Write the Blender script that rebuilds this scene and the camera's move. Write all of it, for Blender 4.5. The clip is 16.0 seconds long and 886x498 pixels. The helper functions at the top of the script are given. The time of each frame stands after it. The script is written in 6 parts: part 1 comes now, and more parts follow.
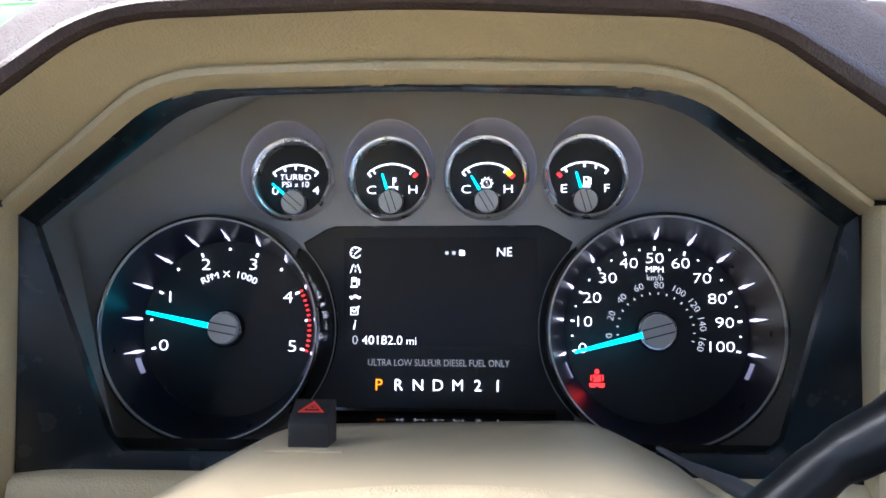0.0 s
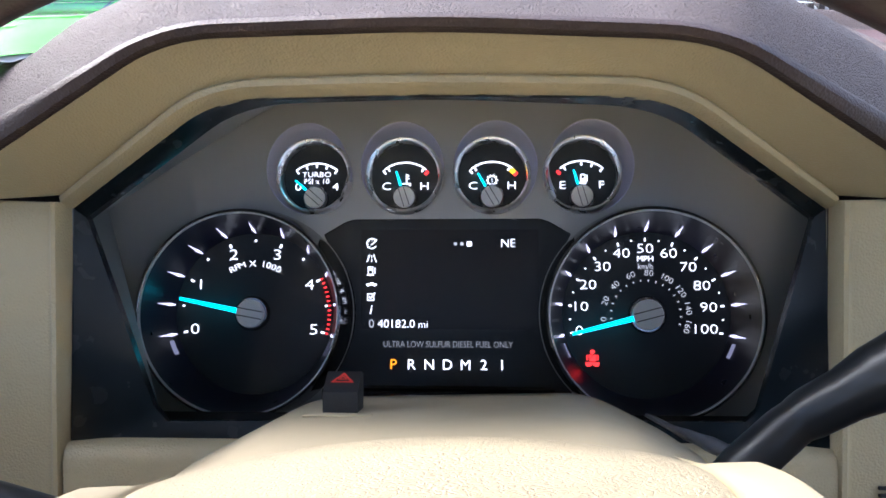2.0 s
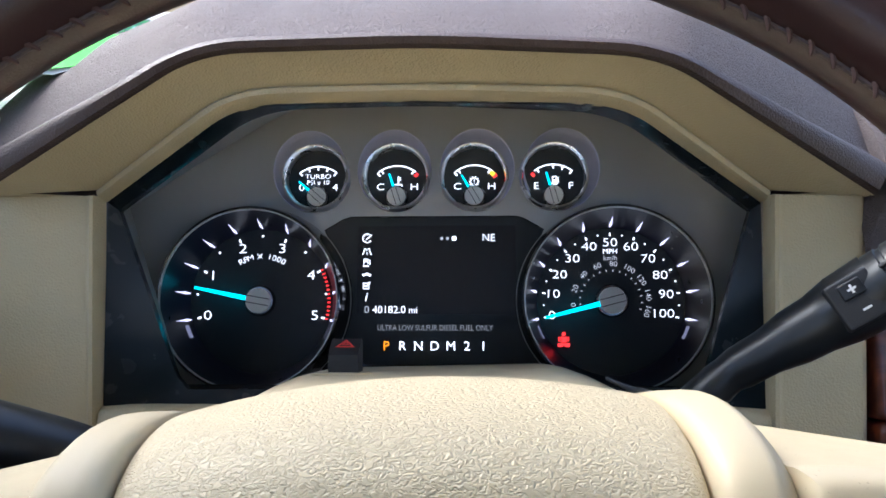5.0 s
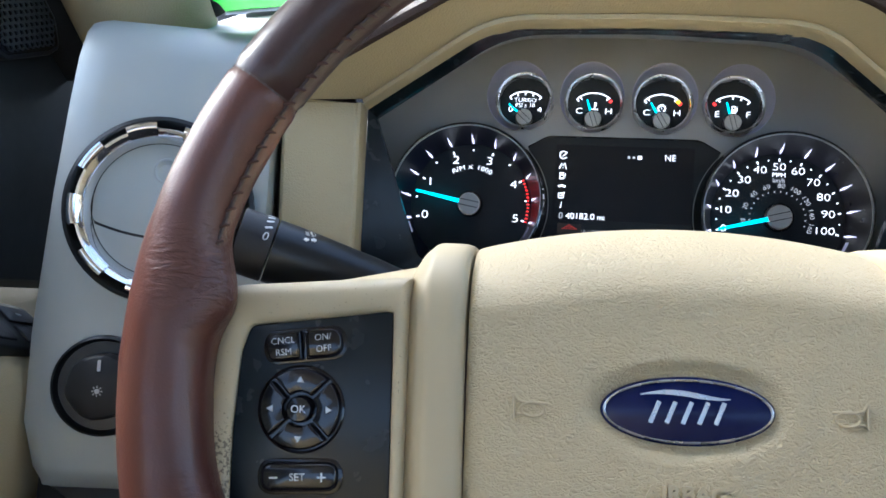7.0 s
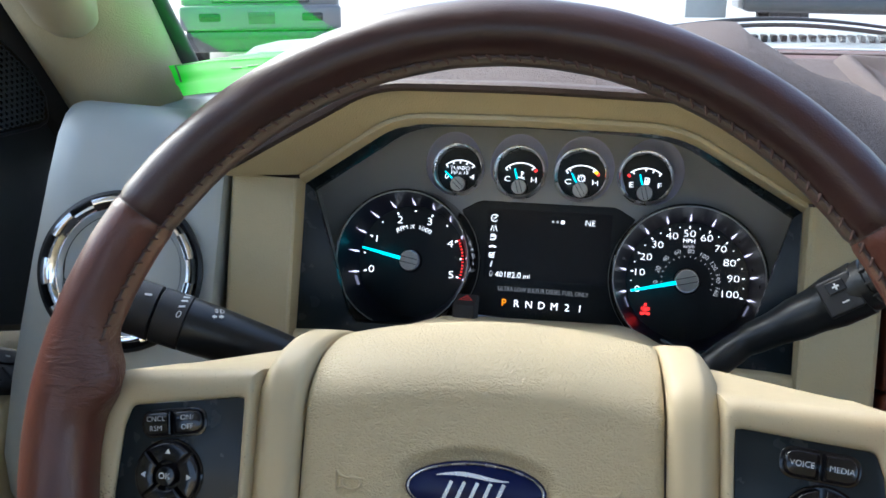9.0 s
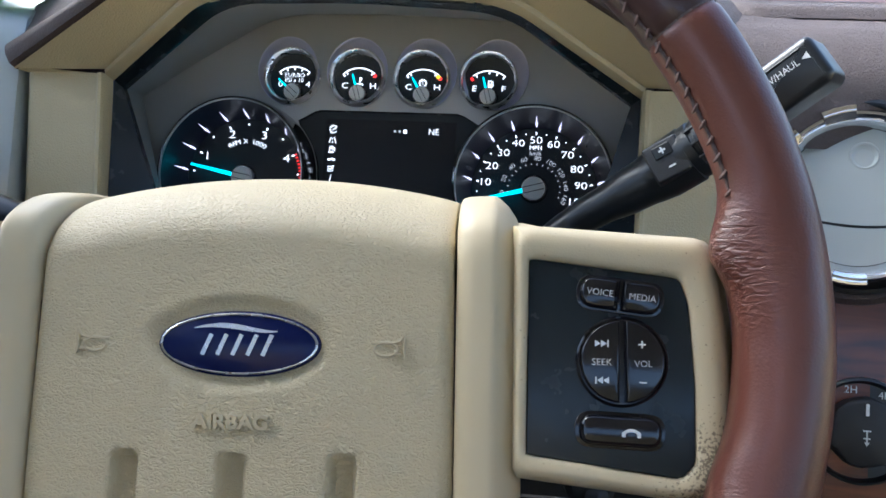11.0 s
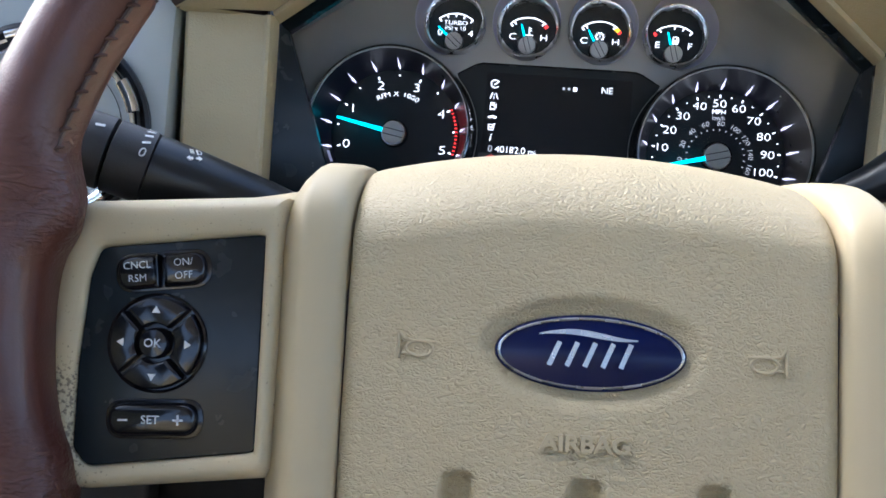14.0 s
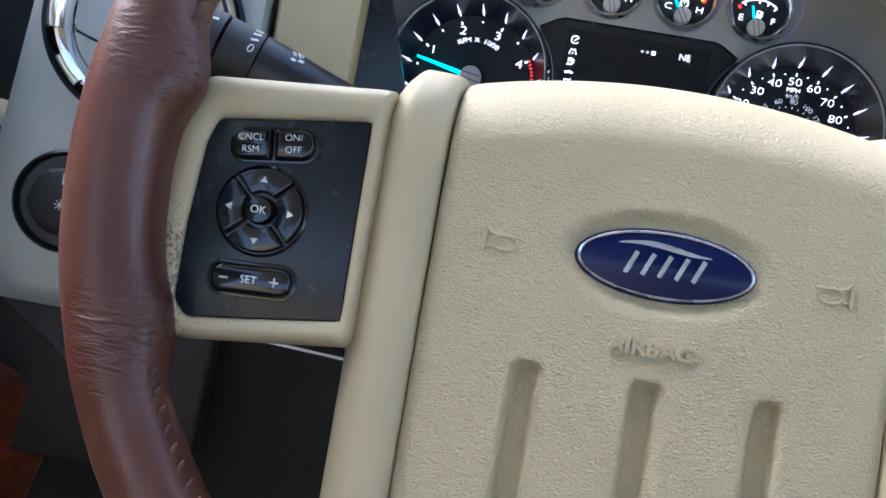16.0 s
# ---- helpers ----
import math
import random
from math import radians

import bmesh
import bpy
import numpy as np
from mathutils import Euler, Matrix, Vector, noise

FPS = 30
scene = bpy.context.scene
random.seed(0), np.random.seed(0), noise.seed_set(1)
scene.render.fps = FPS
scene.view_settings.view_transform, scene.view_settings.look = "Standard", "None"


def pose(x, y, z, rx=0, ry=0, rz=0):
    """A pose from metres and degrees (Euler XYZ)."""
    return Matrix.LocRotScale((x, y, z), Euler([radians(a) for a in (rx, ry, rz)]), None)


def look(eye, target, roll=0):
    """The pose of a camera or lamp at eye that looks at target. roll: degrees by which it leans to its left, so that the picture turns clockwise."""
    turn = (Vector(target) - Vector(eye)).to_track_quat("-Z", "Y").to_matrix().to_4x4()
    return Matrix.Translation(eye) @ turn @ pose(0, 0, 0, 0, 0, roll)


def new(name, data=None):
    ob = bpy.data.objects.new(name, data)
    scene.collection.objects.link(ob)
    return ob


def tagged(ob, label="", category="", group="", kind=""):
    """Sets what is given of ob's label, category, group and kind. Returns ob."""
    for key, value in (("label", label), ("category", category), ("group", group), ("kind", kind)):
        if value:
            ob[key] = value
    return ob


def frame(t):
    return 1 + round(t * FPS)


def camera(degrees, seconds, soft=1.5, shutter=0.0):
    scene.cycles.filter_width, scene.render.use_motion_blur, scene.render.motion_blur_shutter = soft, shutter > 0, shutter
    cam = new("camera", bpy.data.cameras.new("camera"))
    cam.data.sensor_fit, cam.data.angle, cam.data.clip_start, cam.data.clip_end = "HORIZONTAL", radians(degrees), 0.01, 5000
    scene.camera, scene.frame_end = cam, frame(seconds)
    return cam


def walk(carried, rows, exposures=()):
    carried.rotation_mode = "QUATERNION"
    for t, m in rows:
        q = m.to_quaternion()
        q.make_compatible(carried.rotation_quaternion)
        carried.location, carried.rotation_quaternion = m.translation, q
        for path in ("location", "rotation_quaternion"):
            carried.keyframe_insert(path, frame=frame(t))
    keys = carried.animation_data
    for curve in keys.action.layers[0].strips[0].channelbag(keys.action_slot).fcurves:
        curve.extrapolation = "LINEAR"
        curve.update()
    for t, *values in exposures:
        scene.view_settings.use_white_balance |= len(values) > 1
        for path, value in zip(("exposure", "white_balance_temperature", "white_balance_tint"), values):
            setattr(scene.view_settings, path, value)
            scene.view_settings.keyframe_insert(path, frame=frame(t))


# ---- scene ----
TAU = 22.0                                  # lean of the dash face from the vertical, degrees
D = pose(0, 0, 1.45, -TAU, 0, 0)            # dash frame: x right, y ahead through the dials, z up along the dial face
EXPOSURE, LIT, KELVIN, TINT = 2.0, 0.62, 5850, 9
cam = camera(54.9, 16.0, soft=1.6)
ROWS = [
    (0, 0.0256, -0.0024, -0.0363, 94.93, -0.31, 2.92),
    (0.5, 0.0206, -0.0052, -0.0379, 94.73, -0.05, 2.7),
    (1, 0.0178, -0.0104, -0.0334, 94.51, -0.05, 2.6),
    (1.5, 0.0179, -0.0289, -0.0354, 94.54, -0.07, 2.45),
    (2, 0.019, -0.0434, -0.0422, 94.63, -0.23, 2.48),
    (2.5, 0.0205, -0.0566, -0.0445, 94.8, -0.19, 2.52),
    (3, 0.0217, -0.0676, -0.0416, 94.75, -0.36, 2.59),
    (3.2, 0.0238, -0.0648, -0.0438, 94.75, -0.17, 2.45),
    (5.5, 0.0166, -0.1329, -0.0826, 96.32, -0.54, 0.82),
    (6, 0.0014, -0.1689, -0.1124, 95.85, -0.92, 0.13),
    (6.5, -0.0319, -0.1876, -0.1196, 94.35, -2.89, 4.4),
    (7, -0.0383, -0.1971, -0.1132, 93.41, -3.68, 7.85),
    (7.5, -0.0253, -0.2235, -0.0886, 93.03, -5, 9.12),
    (8, -0.0031, -0.2436, -0.0657, 92.01, -5.78, 9.95),
    (8.5, 0.0349, -0.2507, -0.0524, 91.38, -5.44, 12.09),
    (9, 0.0632, -0.2479, -0.0648, 92.98, -4.72, 11.83),
    (9.5, 0.0914, -0.2364, -0.0819, 93.89, -4.01, 9.8),
    (10, 0.1086, -0.2173, -0.1045, 94.41, -3.36, 8.18),
    (10.2, 0.1118, -0.2092, -0.1131, 94.78, -3.31, 7.45),
    (12.3, 0.114, -0.1744, -0.1293, 90.9, -2.64, 4.87),
    (12.5, 0.1035, -0.1713, -0.1275, 90.69, -2.36, 4.6),
    (13, 0.054, -0.1576, -0.1184, 90.33, -2.53, 4.47),
    (13.5, 0.0036, -0.1529, -0.118, 90.05, -3.78, 4.24),
    (14, -0.0189, -0.1573, -0.1182, 90.02, -5.07, 4.77),
    (14.5, -0.033, -0.1602, -0.1213, 89.61, -7.39, 6.44),
    (15, -0.0304, -0.1605, -0.1276, 90.02, -6.76, 8.49),
    (15.5, -0.0262, -0.1645, -0.1268, 89.51, -7.77, 9.05),
    (16, -0.0319, -0.1764, -0.1487, 88.45, -11.67, 7.09),
]
walk(cam, [(t, D @ pose(x, y, z, rx, ry, rz)) for t, x, y, z, rx, ry, rz in ROWS],
     exposures=[(t, EXPOSURE + e, KELVIN + k, TINT + g) for t, e, k, g in (
         (0, 0.55, 0, 6), (1.5, 0.46, 0, 6), (3, 0.27, 0, 6), (5.5, 0.2, -120, 2), (7.5, 0.48, -20, -1), (9, 0.04, 120, -2),
         (10, 0.04, 0, -1), (12.5, 0.5, -250, -1), (14, 0.35, -100, 2), (16, 0.6, -200, 2))])

# ---------------------------------------------------------------- light
world = bpy.data.worlds.new("sky")
scene.world = world
world.use_nodes = True
wn = world.node_tree.nodes
sky = wn.new("ShaderNodeTexSky")
sky.sky_type = "NISHITA"
sky.sun_disc = False
sky.sun_elevation = radians(42)
sky.sun_rotation = radians(-63)
sky.air_density, sky.dust_density, sky.ozone_density = 1.0, 4.0, 1.0
wn["Background"].inputs[1].default_value = 0.15
world.node_tree.links.new(sky.outputs[0], wn["Background"].inputs[0])
sun = new("sun", bpy.data.lights.new("sun", "SUN"))
sun.data.energy, sun.data.angle, sun.data.color = 1.4, radians(40), (1.0, 0.985, 0.96)
sun.matrix_world = look((-3.2, 1.6, 3.2), (0, 0, 0))


# ---------------------------------------------------------------- materials
def mat(name, color, rough=0.5, metal=0.0, grain=0.0, grain_scale=400.0, var=0.12, var_scale=14.0, kind="noise",
        dark=None, coat=0.0, wear=None, emit=0.0, spec=0.5):
    m = bpy.data.materials.new(name)
    m.use_nodes = True
    nt = m.node_tree
    n, l = nt.nodes, nt.links
    b = n["Principled BSDF"]
    b.inputs["Roughness"].default_value = rough
    b.inputs["Metallic"].default_value = metal
    b.inputs["Specular IOR Level"].default_value = spec
    b.inputs["Coat Weight"].default_value = coat
    b.inputs["Coat Roughness"].default_value = 0.08
    if emit:
        b.inputs["Emission Color"].default_value = (*color, 1)
        b.inputs["Emission Strength"].default_value = emit
        b.inputs["Base Color"].default_value = (*color, 1)
        return m
    co = n.new("ShaderNodeTexCoord")
    big = n.new("ShaderNodeTexNoise")
    big.inputs["Scale"].default_value, big.inputs["Detail"].default_value = var_scale, 4
    l.new(co.outputs["Object"], big.inputs["Vector"])
    ramp = n.new("ShaderNodeMix")
    ramp.data_type = "RGBA"
    dk = dark or tuple(c * (1 - 2 * var) for c in color)
    lt = color if dark else tuple(min(1, c * (1 + var)) for c in color)
    ramp.inputs[6].default_value, ramp.inputs[7].default_value = (*dk, 1), (*lt, 1)
    l.new(big.outputs["Fac"], ramp.inputs[0])
    l.new(ramp.outputs[2], b.inputs["Base Color"])
    mr = n.new("ShaderNodeMapRange")
    mr.inputs[3].default_value, mr.inputs[4].default_value = max(0.02, rough - 0.08), min(1, rough + 0.1)
    fine = n.new("ShaderNodeTexNoise")
    fine.inputs["Scale"].default_value, fine.inputs["Detail"].default_value = var_scale * 7, 3
    l.new(co.outputs["Object"], fine.inputs["Vector"])
    l.new(fine.outputs["Fac"], mr.inputs[0])
    l.new(mr.outputs[0], b.inputs["Roughness"])
    if grain:
        if kind == "leather":
            g = n.new("ShaderNodeTexVoronoi")
            g.feature = "SMOOTH_F1"
            g.inputs["Scale"].default_value = grain_scale
            g.inputs["Smoothness"].default_value = 0.5
            warp = n.new("ShaderNodeTexNoise")
            warp.inputs["Scale"].default_value = grain_scale * 0.4
            l.new(co.outputs["Object"], warp.inputs["Vector"])
            add = n.new("ShaderNodeVectorMath")
            add.operation = "MULTIPLY_ADD"
            l.new(warp.outputs["Color"], add.inputs[0])
            add.inputs[1].default_value = (1.2 / grain_scale,) * 3
            l.new(co.outputs["Object"], add.inputs[2])
            l.new(add.outputs[0], g.inputs["Vector"])
            height = g.outputs["Distance"]
        elif kind == "crackle":
            # pebbled hide: soft islands, wider than high, parted by wandering creases
            flat = n.new("ShaderNodeMapping")
            flat.inputs["Scale"].default_value = (0.72, 1.0, 1.15)
            l.new(co.outputs["Object"], flat.inputs[0])
            g = n.new("ShaderNodeTexNoise")
            g.inputs["Scale"].default_value, g.inputs["Detail"].default_value, g.inputs["Distortion"].default_value = grain_scale, 1, 0.6
            l.new(flat.outputs[0], g.inputs["Vector"])
            off = n.new("ShaderNodeMath")
            off.operation = "SUBTRACT"
            l.new(g.outputs["Fac"], off.inputs[0])
            off.inputs[1].default_value = 0.5
            fold = n.new("ShaderNodeMath")
            fold.operation = "ABSOLUTE"
            l.new(off.outputs[0], fold.inputs[0])
            edge_r = n.new("ShaderNodeMapRange")
            edge_r.interpolation_type = "SMOOTHSTEP"
            edge_r.inputs[1].default_value, edge_r.inputs[2].default_value = 0.0, 0.13
            l.new(fold.outputs[0], edge_r.inputs[0])
            height = edge_r.outputs[0]
        else:
            g = n.new("ShaderNodeTexNoise")
            g.inputs["Scale"].default_value, g.inputs["Detail"].default_value = grain_scale, 2
            l.new(co.outputs["Object"], g.inputs["Vector"])
            height = g.outputs["Fac"]
        bump = n.new("ShaderNodeBump")
        bump.inputs["Strength"].default_value = min(1.0, grain)
        bump.inputs["Distance"].default_value = 0.5 / grain_scale
        l.new(height, bump.inputs["Height"])
        l.new(bump.outputs[0], b.inputs["Normal"])
    return m


BEIGE = mat("beige_grained_plastic", (0.545, 0.455, 0.276), 0.5, grain=0.55, grain_scale=900, kind="leather", var=0.04)
PAD = mat("beige_grained_vinyl", (0.550, 0.460, 0.288), 0.46, grain=0.6, grain_scale=640, kind="crackle", var=0.05)
BEIGE_SMOOTH = mat("beige_satin_plastic", (0.505, 0.422, 0.268), 0.5, grain=0.12, grain_scale=1500, var=0.05)
BEIGE_WORN = mat("beige_scuffed_plastic", (0.505, 0.422, 0.268), 0.48, grain=0.12, grain_scale=1500, var=0.05)
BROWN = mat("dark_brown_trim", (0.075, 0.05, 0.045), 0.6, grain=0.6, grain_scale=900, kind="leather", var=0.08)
DASHTOP = mat("brown_dash_vinyl", (0.148, 0.122, 0.117), 0.7, grain=0.9, grain_scale=620, kind="crackle", var=0.06, spec=0.15)
GREY = mat("silver_grey_paint", (0.45, 0.485, 0.475), 0.45, metal=0.3, grain=0.1, grain_scale=2500, var=0.04)
BLACK = mat("black_grained_plastic", (0.012, 0.013, 0.015), 0.5, grain=0.35, grain_scale=1500, var=0.1)
BLACK_SATIN = mat("black_satin_plastic", (0.011, 0.013, 0.015), 0.32, grain=0.08, grain_scale=2000, var=0.1)
GLOSS = mat("black_gloss_plastic", (0.006, 0.006, 0.008), 0.12, var=0.1)
CHROME = mat("bright_chrome", (0.88, 0.88, 0.9), 0.09, metal=1.0, var=0.03)
RING_HIGHLIGHT = mat("pale_ring_highlight", (0.78, 0.78, 0.8), 0.35, metal=0.1, var=0.03)
RING_CHROME = mat("soft_chrome", (0.88, 0.88, 0.9), 0.27, metal=1.0, var=0.03)
PLATE = mat("blue_black_satin_plastic", (0.009, 0.015, 0.019), 0.24, grain=0.04, grain_scale=2000, var=0.1, spec=0.35)
STITCH = mat("brown_thread", (0.085, 0.040, 0.030), 0.7, var=0.1)
DASHTOP_SHADED = mat("shaded_dash_vinyl", (0.13, 0.075, 0.07), 0.6, grain=0.6, grain_scale=700, kind="leather", var=0.06)
CHROME_DARK = mat("smoked_chrome", (0.2, 0.2, 0.21), 0.12, metal=1.0, var=0.05)
SILVER = mat("satin_silver", (0.62, 0.62, 0.6), 0.45, metal=0.1, var=0.05)
HUB = mat("pale_satin_hub", (0.88, 0.88, 0.85), 0.5, var=0.04)
DOOR_BLACK = mat("blue_black_door_trim", (0.034, 0.042, 0.047), 0.55, grain=0.35, grain_scale=1500, var=0.1)
MASK = mat("charcoal_satin_mask", (0.52, 0.52, 0.5), 0.5, metal=0.1, grain=0.1, grain_scale=2500, var=0.05)
CUP = mat("blue_grey_gloss_cup", (0.7, 0.7, 0.88), 0.35, metal=0.2, var=0.05)
DIAL = mat("black_dial_face", (0.030, 0.035, 0.040), 0.6, var=0.1, spec=0.3)
# violet glow from the lit marks is put into the wall's base colour
WALL_GLOW_TINT = mat("dark_gloss_violet_glow_tint", (0.018, 0.016, 0.036), 0.3, var=0.1)
MESH_GREY = mat("dark_grey_grille", (0.022, 0.028, 0.030), 0.5, var=0.1)
RUBBER = mat("black_rubber", (0.012, 0.012, 0.012), 0.75, grain=0.2, grain_scale=900, var=0.1)
SLOT_GREY = mat("dark_grey_satin_plastic", (0.075, 0.080, 0.090), 0.32, grain=0.06, grain_scale=1800, var=0.1)
WHITE_PLASTIC = mat("white_plastic", (0.75, 0.75, 0.74), 0.4, var=0.04)
CARPET = mat("dark_carpet", (0.03, 0.03, 0.032), 0.95, grain=1.0, grain_scale=500, var=0.3)
HEADLINER = mat("beige_headliner", (0.5, 0.45, 0.36), 0.9, grain=0.6, grain_scale=700, var=0.06)
GREEN = mat("fluorescent_green_paper", (0.015, 0.72, 0.004), 0.5, var=0.05, spec=0.2)
GREEN_DARK = mat("dark_print", (0.01, 0.05, 0.01), 0.5)
BLUE = mat("deep_blue_enamel", (0.004, 0.009, 0.06), 0.22, var=0.05, spec=0.25)
LIT_WHITE = mat("lit_white", (0.9, 0.93, 1.0), emit=LIT)
# for the reflected streaks on the dial walls, which emit here
LIT_HOT = mat("lit_violet_white", (0.75, 0.72, 1.0), emit=LIT * 0.75)
LIT_GUIDE = mat("lit_violet_grey", (0.42, 0.42, 0.6), emit=LIT * 0.16)
LIT_DIM = mat("lit_grey", (0.45, 0.46, 0.5), emit=LIT * 0.55)
LIT_FAINT = mat("lit_faint_grey", (0.3, 0.31, 0.33), emit=LIT * 0.3)
LIT_CYAN = mat("lit_cyan", (0.02, 0.72, 0.95), emit=LIT * 0.95)
LIT_RED = mat("lit_red", (1.0, 0.03, 0.03), emit=LIT * 0.8)
LIT_ORANGE = mat("lit_orange", (1.0, 0.27, 0.005), emit=LIT * 0.85)
LIT_YELLOW = mat("lit_yellow", (0.9, 0.6, 0.02), emit=LIT * 0.7)
PRINT = mat("white_print", (0.62, 0.64, 0.65), 0.5, var=0.03)
PRINT_RED = mat("red_print", (0.75, 0.05, 0.04), 0.4, var=0.03)
SCREEN = mat("dark_screen", (0.019, 0.019, 0.022), 0.35, var=0.1, spec=0.2)
BADGE = mat("brushed_badge_silver", (0.50, 0.51, 0.53), 0.26, metal=0.9, var=0.05)


def leather_mat(name, creases, light, dark, pores):
    m = mat(name, light, 0.36, grain=pores, grain_scale=1100, kind="leather", dark=dark, var_scale=12.0, coat=0.12)
    n, l = m.node_tree.nodes, m.node_tree.links
    b = n["Principled BSDF"]
    old = b.inputs["Normal"].links[0].from_socket
    co = n.new("ShaderNodeTexCoord")
    w = n.new("ShaderNodeTexNoise")
    w.inputs["Scale"].default_value, w.inputs["Detail"].default_value, w.inputs["Distortion"].default_value = 1.0, 5, 1.2
    mp = n.new("ShaderNodeMapping")
    mp.inputs["Rotation"].default_value = (0, radians(25), 0)
    mp.inputs["Scale"].default_value = (45, 60, 170)
    l.new(co.outputs["Object"], mp.inputs[0])
    l.new(mp.outputs[0], w.inputs["Vector"])
    bump = n.new("ShaderNodeBump")
    bump.inputs["Strength"].default_value, bump.inputs["Distance"].default_value = creases, 0.0022
    l.new(w.outputs["Fac"], bump.inputs["Height"])
    l.new(old, bump.inputs["Normal"])
    l.new(bump.outputs[0], b.inputs["Normal"])
    return m


LEATHER = leather_mat("brown_leather", 0.03, (0.046, 0.016, 0.014), (0.027, 0.011, 0.010), 0.12)
LEATHER_WORN = leather_mat("worn_red_brown_leather", 0.03, (0.122, 0.037, 0.023), (0.056, 0.019, 0.014), 0.14)


def near_spot(m, spots, r0, r1):
    """A value of 1 near the given places (distance from the middle, height), falling to 0."""
    n, l = m.node_tree.nodes, m.node_tree.links
    co = n.new("ShaderNodeTexCoord")
    sep = n.new("ShaderNodeSeparateXYZ")
    l.new(co.outputs["Object"], sep.inputs[0])
    shift = n.new("ShaderNodeMath")
    shift.operation = "SUBTRACT"
    l.new(sep.outputs[0], shift.inputs[0])
    shift.inputs[1].default_value = 0.011
    side = n.new("ShaderNodeMath")
    side.operation = "ABSOLUTE"
    l.new(shift.outputs[0], side.inputs[0])
    com = n.new("ShaderNodeCombineXYZ")
    l.new(side.outputs[0], com.inputs[0])
    l.new(sep.outputs[2], com.inputs[2])
    total = None
    for x, z in spots:
        d = n.new("ShaderNodeVectorMath")
        d.operation = "DISTANCE"
        l.new(com.outputs[0], d.inputs[0])
        d.inputs[1].default_value = (x, 0, z)
        mr = n.new("ShaderNodeMapRange")
        mr.inputs[1].default_value, mr.inputs[2].default_value = r0, r1
        mr.inputs[3].default_value, mr.inputs[4].default_value = 1, 0
        l.new(d.outputs["Value"], mr.inputs[0])
        if total is None:
            total = mr.outputs[0]
        else:
            mx = n.new("ShaderNodeMath")
            mx.operation = "MAXIMUM"
            l.new(total, mx.inputs[0])
            l.new(mr.outputs[0], mx.inputs[1])
            total = mx.outputs[0]
    return total


def creased(m):
    """Fine creases in the leather where the spokes join."""
    n, l = m.node_tree.nodes, m.node_tree.links
    b = n["Principled BSDF"]
    old = b.inputs["Normal"].links[0].from_socket
    near = near_spot(m, ((0.167, 0.037), (0.163, -0.055)), 0.004, 0.026)
    co = n.new("ShaderNodeTexCoord")
    mp = n.new("ShaderNodeMapping")
    mp.inputs["Rotation"].default_value = (0, radians(-35), 0)
    mp.inputs["Scale"].default_value = (90, 200, 420)
    l.new(co.outputs["Object"], mp.inputs[0])
    w = n.new("ShaderNodeTexNoise")
    w.inputs["Scale"].default_value, w.inputs["Detail"].default_value, w.inputs["Distortion"].default_value = 1.0, 4, 0.9
    l.new(mp.outputs[0], w.inputs["Vector"])
    h = n.new("ShaderNodeMath")
    h.operation = "MULTIPLY"
    l.new(w.outputs["Fac"], h.inputs[0])
    l.new(near, h.inputs[1])
    bump = n.new("ShaderNodeBump")
    bump.inputs["Strength"].default_value, bump.inputs["Distance"].default_value = 0.75, 0.0024
    l.new(h.outputs[0], bump.inputs["Height"])
    l.new(old, bump.inputs["Normal"])
    l.new(bump.outputs[0], b.inputs["Normal"])


def scuffed(m):
    """Dark speckled scuffs at the lower outer corner of each spoke."""
    n, l = m.node_tree.nodes, m.node_tree.links
    b = n["Principled BSDF"]
    old = b.inputs["Base Color"].links[0].from_socket
    near = near_spot(m, ((0.167, -0.046), (0.172, -0.03)), 0.0, 0.020)
    co = n.new("ShaderNodeTexCoord")
    w = n.new("ShaderNodeTexNoise")
    w.inputs["Scale"].default_value, w.inputs["Detail"].default_value = 900.0, 5
    l.new(co.outputs["Object"], w.inputs["Vector"])
    k = n.new("ShaderNodeMath")
    k.operation = "MULTIPLY_ADD"
    l.new(near, k.inputs[0])
    k.inputs[1].default_value = 0.30
    l.new(w.outputs["Fac"], k.inputs[2])
    mr = n.new("ShaderNodeMapRange")
    mr.inputs[1].default_value, mr.inputs[2].default_value = 0.66, 0.76
    mr.inputs[3].default_value, mr.inputs[4].default_value = 0, 0.8
    l.new(k.outputs[0], mr.inputs[0])
    mix = n.new("ShaderNodeMix")
    mix.data_type = "RGBA"
    l.new(mr.outputs[0], mix.inputs[0])
    l.new(old, mix.inputs[6])
    mix.inputs[7].default_value = (0.10, 0.075, 0.05, 1)
    l.new(mix.outputs[2], b.inputs["Base Color"])


creased(LEATHER_WORN)
scuffed(BEIGE_WORN)


